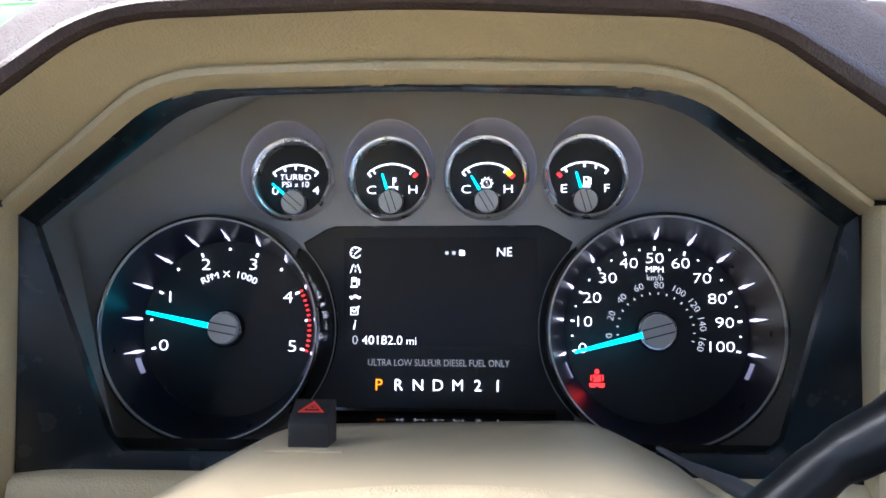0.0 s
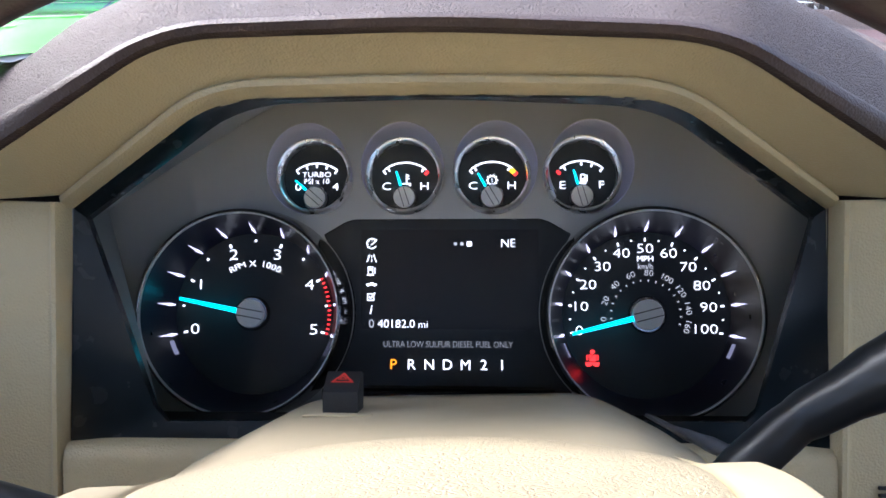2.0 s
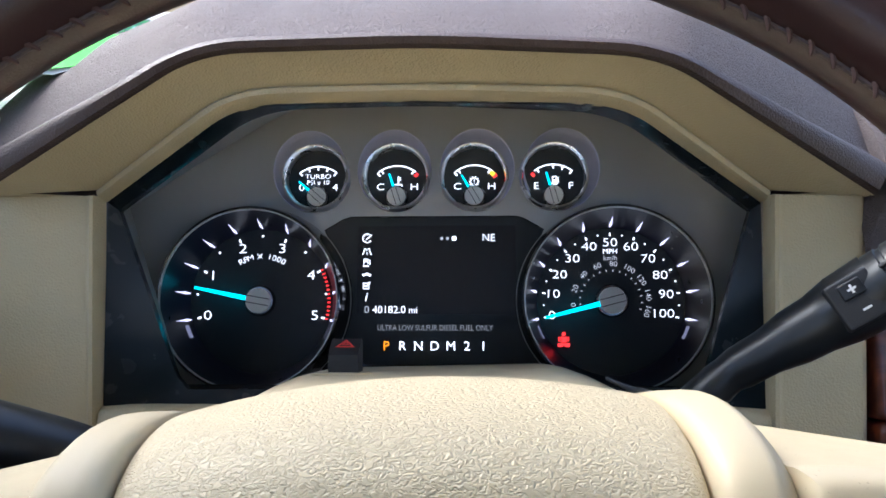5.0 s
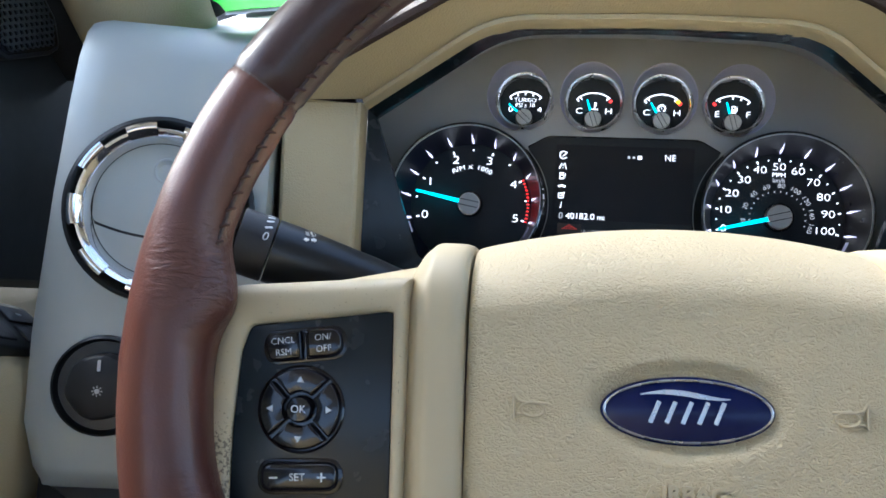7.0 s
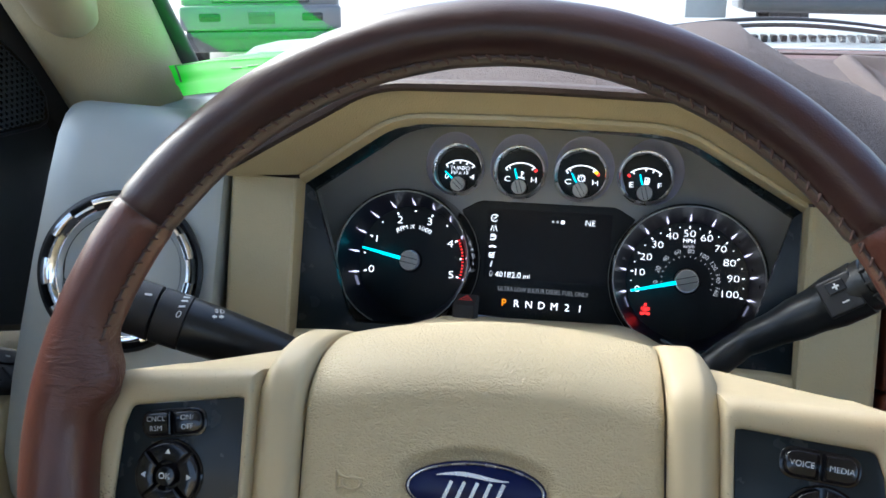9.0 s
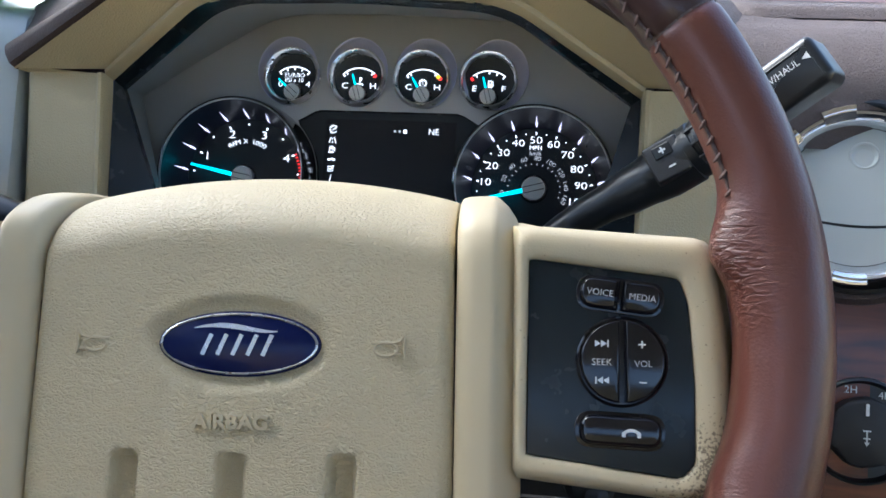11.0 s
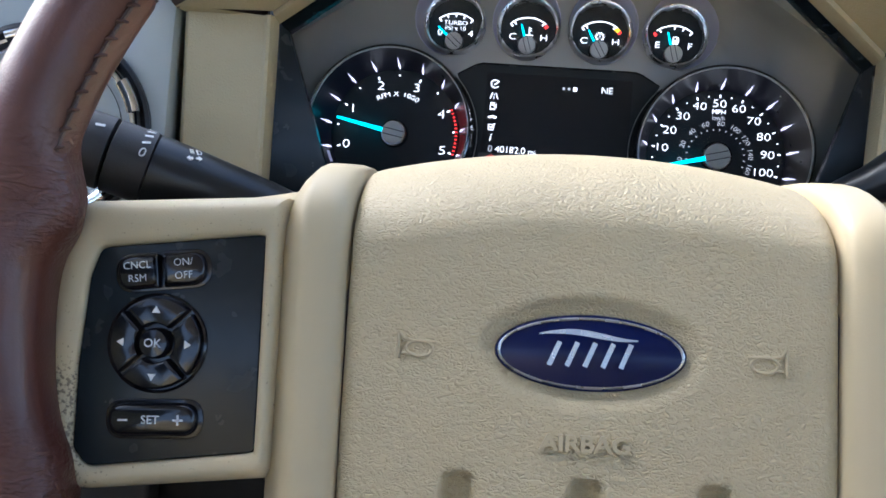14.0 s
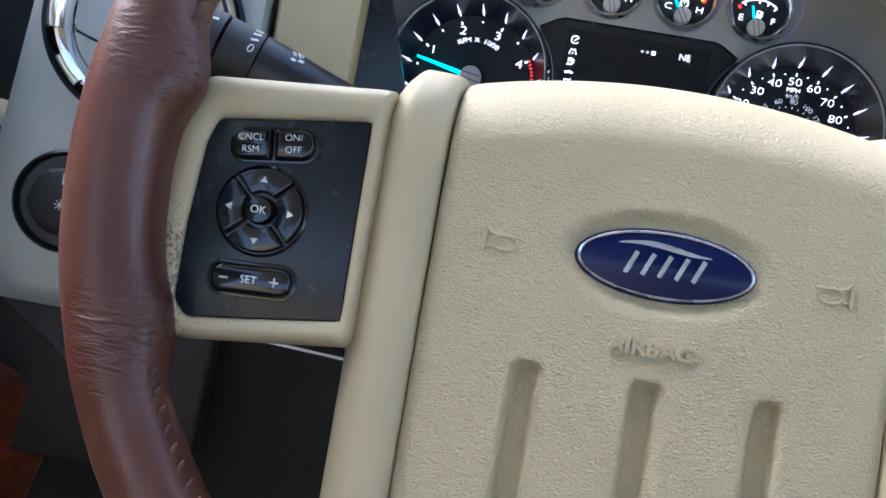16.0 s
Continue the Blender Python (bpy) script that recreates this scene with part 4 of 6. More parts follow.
b2 = small_gauge(GX[1], "small black coolant gauge with lit white scale", "C", "H", 108, [(131, LIT_WHITE, 0.0010), (122, LIT_WHITE, 0.0009), (56, LIT_WHITE, 0.0009), (47, LIT_RED, 0.0016)])
for q in (rect(0.0006, 0.0046, 0, 0, 0.0012), rect(0.0015, 0.0005, 0, 0.0008, 0.0028), rect(0.0015, 0.0005, 0, 0.0008, 0.0014), rect(0.0050, 0.0005, 0, 0, -0.0016), rect(0.0050, 0.0005, 0, 0, -0.0027)):
    g = B()
    prism(g, q, -0.0001, 0.0001)
    cpart("symbol", g, LIT_WHITE, b2, "", at(GX[1] + 0.0008, GY - 0.0020, GZ + 0.0006))
b3 = small_gauge(GX[2], "small black gearbox temperature gauge with yellow and red marks", "C", "H", 120, [(131, LIT_WHITE, 0.0010), (122, LIT_WHITE, 0.0009), (58, LIT_WHITE, 0.0009), (50, LIT_YELLOW, 0.0030), (43, LIT_RED, 0.0018)])
cpart("symbol", arc(GX[2], GY - 0.0020, 0.0023, 0, 360, 0.0005, 24), LIT_WHITE, b3, "", at(0, 0, GZ + 0.0006))
for i in range(10):
    x, y = polar(0.0029, 36 * i)
    g = B()
    prism(g, rect(0.0007, 0.0006), -0.0001, 0.0001)
    cpart("gear_tooth", g, LIT_WHITE, b3, "", at(GX[2] + x, GY - 0.0020 + y, GZ + 0.0006, 36 * i))
cpart("symbol", words("!", 0.0036), LIT_WHITE, b3, "", at(GX[2], GY - 0.0020, GZ + 0.0006))
b4 = small_gauge(GX[3], "small black fuel gauge with lit white scale", "E", "F", 106, [(135, LIT_RED, 0.0018), (122, LIT_WHITE, 0.0009), (90, LIT_WHITE, 0.0010), (71, LIT_WHITE, 0.0009), (52, LIT_WHITE, 0.0009)])
for q in (rect(0.0028, 0.0020, 0.0003, 0, -0.0009), rect(0.0005, 0.0020, 0, -0.0011, 0.0010), rect(0.0005, 0.0020, 0, 0.0011, 0.0010), rect(0.0028, 0.0005, 0, 0, 0.0022), rect(0.0038, 0.0006, 0, 0, -0.0024), rect(0.0005, 0.0036, 0, 0.0022, 0.0002)):
    g = B()
    prism(g, q, -0.0001, 0.0001)
    cpart("symbol", g, LIT_WHITE, b4, "", at(GX[3] + 0.0008, GY - 0.0015, GZ + 0.0006))

# the display's own signs
SZ = SEAT


def sign(bm, x, y, material=LIT_WHITE, label="", turn=0.0):
    return cpart("sign", bm, material, screen, label, at(x, y, SZ, turn))


XO = -0.0008
sign(words("NE", 0.0066, bold=-0.0001), 0.0345, 0.0396, label="lit compass heading")
for x, mt, s in ((0.0050, LIT_DIM, 0.0017), (0.0086, LIT_DIM, 0.0017), (0.0128, LIT_WHITE, 0.0027)):
    sign(prism(B(), rect(s, s, 0.0004), 0, 0.0001), x, 0.0394, mt)
IX = -0.0425
sign(arc(0, 0, 0.0028, 40, 330, 0.0005), IX, 0.0397)
sign(prism(B(), rect(0.0044, 0.0006), 0, 0.0001), IX + 0.0012, 0.0403, turn=40)
for k in range(4):
    x, y = polar(0.0021, 90 + 50 * k)
    sign(prism(B(), rect(0.0008, 0.0003), 0, 0.0001), IX + x, 0.0397 + y, turn=90 + 50 * k)
for s in (-1, 1):
    sign(prism(B(), rect(0.0006, 0.0046), 0, 0.0001), IX + s * 0.0019, 0.0313, turn=20 * s)
for k in range(2):
    sign(prism(B(), rect(0.0005, 0.0013), 0, 0.0001), IX, 0.0300 + 0.0022 * k)
g = B()
loft(g, [[Vector((x, y, 0)) for x, y in rect(0.0030, 0.0046)], [Vector((x, y, 0)) for x, y in rect(0.0022, 0.0038)]], closed=True)
sign(g, IX - 0.0006, 0.0244)
sign(prism(B(), rect(0.0018, 0.0012), 0, 0.0001), IX - 0.0006, 0.0252)
sign(prism(B(), rect(0.0040, 0.0006), 0, 0.0001), IX - 0.0006, 0.0219)
sign(prism(B(), rect(0.0005, 0.0032), 0, 0.0001), IX + 0.0019, 0.0243)
sign(prism(B(), rounded([(-0.003, -0.0004), (0.003, -0.0004), (0.003, 0.0003), (0.0014, 0.0004), (0.0007, 0.0011), (-0.0006, 0.0011), (-0.0008, 0.0004), (-0.003, 0.0004)], 0.0001), 0, 0.0001), IX, 0.0166)
for sx_ in (-0.0018, 0.0018):
    sign(prism(B(), disc(0.0006), 0, 0.0001), IX + sx_, 0.0160)
g = B()
loft(g, [[Vector((x, y, 0)) for x, y in rect(0.0040, 0.0040)], [Vector((x, y, 0)) for x, y in rect(0.0031, 0.0031)]], closed=True)
sign(g, IX - 0.0003, 0.0094)
sign(prism(B(), rect(0.0040, 0.0006), 0, 0.0001), IX + 0.0010, 0.0104, turn=52)
sign(prism(B(), rect(0.0016, 0.0006), 0, 0.0001), IX - 0.0008, 0.0093, turn=-48)
g = words("i", 0.0074)
bmesh.ops.transform(g, matrix=Matrix(((1, 0.2, 0, 0), (0, 1, 0, 0), (0, 0, 1, 0), (0, 0, 0, 1))), verts=g.verts)
sign(g, IX, 0.0022)
sign(words("0", 0.0066, bold=-0.00006), -0.0422, -0.0057, LIT_DIM, "dim leading zero")
sign(words("40182.0", 0.0066, bold=-0.00006), -0.0281, -0.0057, label="lit odometer reading")
sign(words("mi", 0.0058, bold=-0.00006), -0.0130, -0.0060)
cpart("legend", words("ULTRA LOW SULFUR DIESEL FUEL ONLY", 0.0049, squeeze=0.82), LIT_FAINT, None, "dim grey fuel legend", at(0.0008, -0.0170, SZ))
for i, ch in enumerate("PRNDM21"):
    cpart("gear_letter", words(ch, 0.0082, bold=-0.00003, squeeze=1.0), LIT_ORANGE if ch == "P" else LIT_WHITE, None, "lit orange letter" if ch == "P" else "lit white letter", at(-0.0297 + 0.01013 * i, -0.0284, SZ))
k = len(mk)
halves = []
for j in range(9):
    s = j / 8
    halves.append([p.lerp(Vector((-0.131 + 0.274 * i / (k - 1), 0.3555, -0.087)), s) for i, p in enumerate(mk)])
lens = part("lens", loft(B(), halves), LENS, cluster, "clear curved lens")
lens.visible_shadow = False
face_towards(lens, 0.0, -1.0, 0.0)

# ================================================================ steering column
column = thing("column_cover", (0.005, 0.25, -0.2), "beige plastic steering column cover", "steering column")
sec = bent([(-0.098, 0, -0.21), (-0.104, 0, -0.104), (-0.057, 0, -0.0795), (0.069, 0, -0.0765), (0.111, 0, -0.0975), (0.108, 0, -0.21)], 0.012)
sec = subdiv(sec, 2)
rows = []
for y, s, dz in ((0.36, 1.0, 0.0), (0.30, 1.0, -0.0005), (0.25, 0.98, -0.002), (0.21, 0.94, -0.005), (0.185, 0.86, -0.010), (0.175, 0.7, -0.02), (0.172, 0.4, -0.04)):
    rows.append([Vector((0.005 + (p.x - 0.005) * s, y, -0.13 + (p.z + 0.13) * s + dz)) for p in sec])
part("shell", loft(B(), rows), BEIGE_SMOOTH, column)
g = B()
box(g, -0.0495, -0.0225, 0.286, 0.314, -0.0805, -0.0795, 0.0004)
part("switch_seat", g, BEIGE_SMOOTH, column)
hz = thing("hazard_switch", (-0.036, 0.302, -0.0795), "black hazard switch with a red triangle on the column cover", "switch")
g = B()
prof = [(0.294, -0.080), (0.2935, -0.0715), (0.2965, -0.0690), (0.305, -0.0640), (0.310, -0.0650), (0.311, -0.080)]
loft(g, [[Vector((x, y, z)) for y, z in prof] for x in (-0.0429, -0.0419, -0.0301, -0.0291)], closed=True, caps=True)
part("button", g, BLACK, hz)
hm = basis((1, 0, 0), (0, 0.0085 / 0.00986, 0.005 / 0.00986), (0, -0.005 / 0.00986, 0.0085 / 0.00986), (-0.0360, 0.3007, -0.06625))
tri_o = [(-0.0048, -0.0032), (0.0048, -0.0032), (0, 0.0038)]
tri_i = [(-0.0030, -0.0022), (0.0030, -0.0022), (0, 0.0021)]
g = B()
loft(g, [[hm @ Vector((*p, -0.0001)) for p in tri_o], [hm @ Vector((*p, -0.0001)) for p in tri_i]], closed=True)
part("triangle", g, PRINT_RED, hz, "red warning triangle")
g = B()
loft(g, [[hm @ Vector((p[0] * 0.42, p[1] * 0.42, 0.0)) for p in tri_o], [hm @ Vector((p[0] * 0.2, p[1] * 0.2, 0.0)) for p in tri_o]], closed=True)
part("triangle", g, PRINT_RED, hz, "red warning triangle")

# ================================================================ stalks
stl = thing("indicator_stalk", (-0.1, 0.25, -0.11), "black plastic indicator and wiper stalk with white marks", "stalk")
A0, A1 = Vector((-0.0790, 0.2440, -0.1228)), Vector((-0.1699, 0.2099, -0.0975))
AX = (A1 - A0).normalized()
pts = [A0, A0.lerp(A1, 0.3), A0.lerp(A1, 0.6), A1, A1 + AX * 0.012]
part("stem", tube(B(), pts, [0.0085, 0.0105, 0.0135, 0.0158, 0.0160], 32), BLACK_SATIN, stl)
part("collar", tube(B(), [A1 + AX * s for s in (0.0125, 0.013, 0.029, 0.0295)], [0.0155, 0.0162, 0.0162, 0.0155], 32), BLACK, stl)
part("end_knob", tube(B(), [A1 + AX * s for s in (0.0305, 0.031, 0.056, 0.062, 0.064)], [0.0155, 0.0163, 0.016, 0.014, 0.009], 32), BLACK, stl)


def on_stalk(axis_o, ax, s, off, r):
    """A frame on the side of a stalk that faces the driver: X along it, Z outwards."""
    x = ax.normalized()
    z = (Vector((0.25, -1, 0.35)) - x * Vector((0.25, -1, 0.35)).dot(x)).normalized()
    y = z.cross(x)
    z2 = (z * math.cos(off) + y * math.sin(off)).normalized()
    y2 = z2.cross(x)
    return basis(x, y2, z2, axis_o + x * s + z2 * r)


for off in (-1.1, -0.85, -0.6, -0.33):
    part("mark", prism(B(), rect(0.0036, 0.0011, 0.0002), -0.0006, 0.0002, m=on_stalk(A1, AX, 0.0165, off, 0.0162) @ pose(0, 0, 0, 0, 0, 25)), PRINT, stl, "white printed mark")
part("mark", words("0", 0.0062), PRINT, stl, "white printed mark", m=on_stalk(A1, AX, 0.0165, 0.0, 0.0164) @ pose(0, 0, 0, 0, 0, 172))
part("mark", prism(B(), rect(0.0040, 0.0013, 0.0003), -0.0006, 0.0002, m=on_stalk(A1, AX, 0.036, -0.35, 0.0163) @ pose(0, 0, 0, 0, 0, 15)), PRINT, stl, "white printed mark")
SA = on_stalk(A1, AX, -0.004, -0.42, 0.0158) @ pose(0, 0, 0, 0, 0, 202)
for s in (-1, 1):
    part("mark", prism(B(), [(s * x, y) for x, y in ((0.0006, 0.0006), (0.0006, -0.0006), (0.0018, -0.0006), (0.0018, -0.0014), (0.0034, 0), (0.0018, 0.0014), (0.0018, 0.0006))][::s], -0.0006, 0.0002, m=SA), PRINT, stl, "white printed arrow")
SB = on_stalk(A1, AX, -0.0035, -0.72, 0.0158) @ pose(0, 0, 0, 0, 0, 202)
part("mark", arc(0.0008, 0, 0.0017, -100, 100, 0.0005, 16), PRINT, stl, "white printed lamp", m=SB)
part("mark", prism(B(), rect(0.0005, 0.0036, 0, 0.0006), -0.0006, 0.0002, m=SB), PRINT, stl, "white printed lamp")
for k in (-1, 0, 1):
    part("mark", prism(B(), rect(0.0018, 0.0004, 0, -0.0018, 0.0012 * k), -0.0006, 0.0002, m=SB), PRINT, stl, "white printed ray")

str_ = thing("gear_lever", (0.12, 0.27, -0.09), "black column gear lever with plus and minus buttons", "gear lever")
G1 = Vector((0.182, 0.264, -0.050))
GA = (Vector((0.240, 0.213, -0.002)) - Vector((0.181, 0.2565, -0.0475))).normalized()
G2 = G1 + GA * 0.030
GE = Vector((0.1335, 0.2760, -0.0790))          # elbow above the neck
pts = bent([(0.1030, 0.2800, -0.1220), (0.1130, 0.2790, -0.0985), GE, GE.lerp(G1, 0.45), G1 - (G1 - GE) * 0.15, G1 + GA * 0.014], 0.006, 4)
part("stem", tube(B(), pts, [0.0105 - 0.0018 * min(1.0, i / 8) + 0.0077 * max(0.0, (i - 8) / (len(pts) - 9)) for i in range(len(pts))], 32, 0.95), BLACK_SATIN, str_)
part("ribbed_grip", tube(B(), [G1 + GA * s for s in (0.0145, 0.015, 0.021, 0.0215, 0.0235, 0.024, 0.0305, 0.031, 0.033, 0.0335, 0.043, 0.0435)],
                         [0.0156, 0.0163, 0.0163, 0.0154, 0.0154, 0.0163, 0.0163, 0.0154, 0.0154, 0.0161, 0.0158, 0.0150], 32, 0.9), BLACK_SATIN, str_)
gz = (Vector((0.1, -1, 0.25)) - GA * Vector((0.1, -1, 0.25)).dot(GA)).normalized()
gy = gz.cross(GA)
HM = basis(GA, gy, gz, G1 + GA * 0.044)
poly = rounded([(0.0, -0.0125), (0.044, -0.0125), (0.048, -0.010), (0.048, 0.0122), (0.0, 0.0125)], 0.004)
end = part("end_block", prism(B(), poly, -0.014, 0.012, 0.004, m=HM), BLACK_SATIN, str_)
part("word", words("TOW/HAUL", 0.0046, bold=0.00003), PRINT, end, "white printed words", m=HM @ at(0.026, 0.003, 0.0123))
part("arrow", prism(B(), [(0.0435, 0.0012), (0.0435, 0.0050), (0.0400, 0.0031)][::-1], 0.0121, 0.0124, m=HM), PRINT, end, "white printed arrow")
part("slide", prism(B(), rect(0.036, 0.0012, 0.0004, 0.024, 0.0080), 0.012, 0.0127, 0.0006, m=HM), BLACK, end)
XB = (G1 - GE).normalized()
bz = (Vector((0.1, -1, 0.3)) - XB * Vector((0.1, -1, 0.3)).dot(XB)).normalized()
BM_ = basis(XB, bz.cross(XB), bz, G1 - XB * 0.001)
pm = part("button_pad", prism(B(), rect(0.0190, 0.0205, 0.002), 0.006, 0.0192, 0.0014, m=BM_ @ at(0.002, 0.0003)), BLACK, str_)
part("button", prism(B(), rect(0.0098, 0.0068, 0.0011, 0.002, 0.0048), 0.0188, 0.0202, 0.0007, m=BM_), BLACK_SATIN, pm)
for q in (rect(0.0037, 0.0009, 0, 0.002, 0.0048), rect(0.0009, 0.0037, 0, 0.002, 0.0048)):
    part("plus_sign", prism(B(), q, 0.0202, 0.0205, m=BM_ @ pose(0, 0, 0, 0, 0, 0)), PRINT, pm, "white printed plus")
part("minus_sign", prism(B(), rect(0.0037, 0.0009, 0, 0.003, -0.0045), 0.0192, 0.0195, m=BM_), PRINT, pm, "white printed minus")
part("boot", tube(B(), [Vector((0.086, 0.294, -0.140)), Vector((0.094, 0.288, -0.128)), Vector((0.1015, 0.282, -0.1155)), Vector((0.1075, 0.2795, -0.1065))], [0.024, 0.020, 0.0145, 0.0112], 24, 0.85), RUBBER, str_, "black rubber boot")
trim_pts = bent([(0.0905, 0.330, -0.0832), (0.1000, 0.315, -0.0880), (0.1080, 0.300, -0.0905), (0.1145, 0.288, -0.0935), (0.1182, 0.280, -0.0978), (0.1200, 0.271, -0.1050), (0.1190, 0.258, -0.1200)], 0.004, 3)
part("slot_trim", tube(B(), trim_pts, [0.0012 + 0.0026 * min(1.0, i / 7) for i in range(len(trim_pts))], 16, 0.8), SLOT_GREY, str_, "dark grey trim round the lever slot")
for k in range(3):
    bm_ = basis(GA, gy, gz, G1 + GA * 0.028)
    ang = radians(-28 + 28 * k)
    part("rib", box(B(), -0.0075, 0.0075, -0.0008, 0.0008, 0.0145, 0.0170, 0.0003, m=bm_ @ pose(0, 0, 0, 28 - 28 * k, 0, 0)), BLACK, str_, "raised grip rib")

# ================================================================ steering wheel
WM = Matrix.Translation((0.0078, 0.1169, -0.1470)) @ pose(0, 0, 0, 0, 0, 2.0) @ pose(0, 0, 0, 85.75, 0, 0) @ pose(0, 0, 0, 0, 0, 2.47)
wheel = thing("steering_wheel", (-0.0032, 0.177, -0.147), "steering wheel with worn brown leather rim and beige horn pad", "steering wheel")


def wpart(name, bm, material, parent=None, label="", m=None, smooth=40):
    return part(name, bm, material, parent or wheel, label, WM if m is None else WM @ m, smooth)


RR, RC = 0.1902, 0.0143           # rim's mid-line radius, and its height in front of the pad


def flare(deg):
    """How far the leather reaches inwards where a spoke joins."""
    up_ = min(abs((deg - c + 180) % 360 - 180) for c in (9.0, 171.0))
    low_ = min(abs((deg - c + 180) % 360 - 180) for c in (-17, 197))
    return 0.0060 * math.exp(-(up_ / 3.6) ** 2) + 0.0020 * math.exp(-(low_ / 4.0) ** 2)


def swell(deg):
    """1 along the stretch of rim that takes in a spoke, 0 elsewhere."""
    d = min(abs((deg - c + 180) % 360 - 180) for c in (-4, 184))
    k = max(0.0, min(1.0, (22.0 - d) / 7.0))
    return k * k * (3 - 2 * k)


XC, YC = 0.0026, 0.0079     # the rim's centre against the badge


def rim_section(name, d0, d1, n, material, label):
    rows_ = []
    for i in range(n + 1):
        deg = d0 + (d1 - d0) * i / n
        c_, s_ = math.cos(radians(deg)), math.sin(radians(deg))
        fl, sw_ = flare(deg), swell(deg)
        edge_d = min(abs(deg - d0), abs(d1 - deg)) * math.pi / 180 * RR
        pinch = 0.0011 * math.exp(-(edge_d / 0.0016) ** 2)
        ring = []
        for k in range(32):
            t_ = 2 * math.pi * k / 32
            x, z = 0.0146 * math.cos(t_), 0.0158 * math.sin(t_)
            if z < 0:
                z *= 1 + 0.95 * sw_
            if x < 0:
                x *= 1 + (fl + 0.0026 * sw_) / 0.0146
                z *= 1 - 0.45 * fl / 0.0080 * (x / -0.0236) ** 2
            f = 1 - pinch / 0.016 + 0.016 * noise.noise(Vector((c_ * 14, s_ * 14, k * 0.6)))
            ring.append(Vector((XC + (RR + x * f) * c_, YC + (RR + x * f) * s_, RC + z * f)))
        rows_.append(ring)
    return wpart(name, loft(B(), rows_, closed=True), material, None, label, smooth=80)


rim_top = rim_section("rim_top", 34.6, 146.1, 100, LEATHER, "smooth dark brown leather of the upper rim")
rim_left = rim_section("rim_side", 146.1, 225, 110, LEATHER_WORN, "worn red-brown leather wrinkled beside the spoke")
rim_right = rim_section("rim_side", -45, 34.6, 110, LEATHER_WORN, "worn red-brown leather wrinkled beside the spoke")
rim_low = rim_section("rim_bottom", 225, 315, 60, LEATHER_WORN, "worn red-brown leather of the lower rim")
rim_ob = rim_top
# a seam along the inner edge with slanted cross-stitches
st = random.Random(4)
sb = tube(B(), [Vector((-0.0026, 0, -0.0004)), Vector((-0.0014, 0, 0.0003)), Vector((0.0, 0, 0.0005)), Vector((0.0014, 0, 0.0003)), Vector((0.0026, 0, -0.0004))], [0.0004, 0.0007, 0.0008, 0.0007, 0.0004], 6)
stitch_me = bpy.data.meshes.new("stitch")
sb.to_mesh(stitch_me)
sb.free()
finish(stitch_me, STITCH)
for i in range(176):
    deg = 360 * (i + 0.5) / 176
    if min(abs((deg - c + 180) % 360 - 180) for c in (-4, 184)) < 18 or 225 < deg < 315:
        continue
    t_ = radians(deg)
    r = RR - 0.0136
    ob = new("stitch", stitch_me)
    ob.parent = rim_top if 34.6 < deg < 146.1 else rim_left if deg < 300 and deg > 90 else rim_right
    tw = deg + 40 + st.uniform(-6, 6)
    ob.matrix_local = Matrix.Translation(-BASE[wheel.name]) @ WM @ at(XC + r * math.cos(t_), YC + r * math.sin(t_), RC + 0.0066) @ pose(0, 0, 0, 0, 0, tw) @ pose(0, 0, 0, 18, 0, 0)
for own, d0, d1 in ((rim_top, 34.9, 145.8), (rim_left, 146.4, 166), (rim_right, 14, 34.3)):
    line = [Vector((XC + (RR - 0.0137) * math.cos(radians(q)), YC + (RR - 0.0137) * math.sin(radians(q)), RC + 0.0064)) for q in (d0 + (d1 - d0) * i / 60 for i in range(61))]
    wpart("seam_line", tube(B(), line, [0.0008] * 61, 6), BROWN, own, "dark seam along the inner edge")
for sd in (34.6, 146.1):
    a = radians(sd)
    g = B()
    m = basis((math.cos(a), math.sin(a), 0), (0, 0, 1), (math.sin(a), -math.cos(a), 0), (XC + RR * math.cos(a), YC + RR * math.sin(a), RC))
    lathe(g, [(1, -0.0004), (1, 0.0004)], 40, m @ Matrix.Diagonal((0.0140, 0.0152, 1, 1)))
    wpart("seam", g, BROWN, rim_ob, "dark seam")

# horn pad
PW, PTOP, PBOT = 0.0790, 0.0755, -0.150


def pad_top(a):
    return PTOP - 0.0090 * (a / PW) ** 2


def pad_c(a, b, t):
    """Height of the pad; t runs from 0 below to 1 at the rolled top edge."""
    c = 0.003 * (1 - (a / PW) ** 2)
    d = pad_top(a) - b
    if d < 0.0375:
        k = 1 - d / 0.0375
        c -= 0.080 * (1 - math.sqrt(max(0.0, 1 - k * k)))
    e = PW - abs(a)
    if e < 0.006:
        k = 1 - e / 0.006
        c -= 0.0035 * (1 - math.sqrt(max(0, 1 - k * k)))
    if b < -0.1:
        c -= 1.2 * (b + 0.1) ** 2 * 8
    q = math.sqrt((a / 0.0310) ** 2 + (b / 0.0150) ** 2)
    if q < 1.25:
        s = max(0.0, min(1.0, (1.25 - q) / 0.40))
        c -= 0.0032 * s * s * (3 - 2 * s)
    for cx in (-0.0402, -0.0003, 0.0398):
        w = abs(a - cx)
        top = -0.0384 - 0.0012 * (w / 0.005) ** 2
        sx_ = max(0.0, min(1.0, (0.0058 - w) / 0.0030))
        sb = max(0.0, min(1.0, (top - b) / 0.003))
        c -= 0.0062 * sx_ * sx_ * (3 - 2 * sx_) * sb * sb * (3 - 2 * sb)
    return c


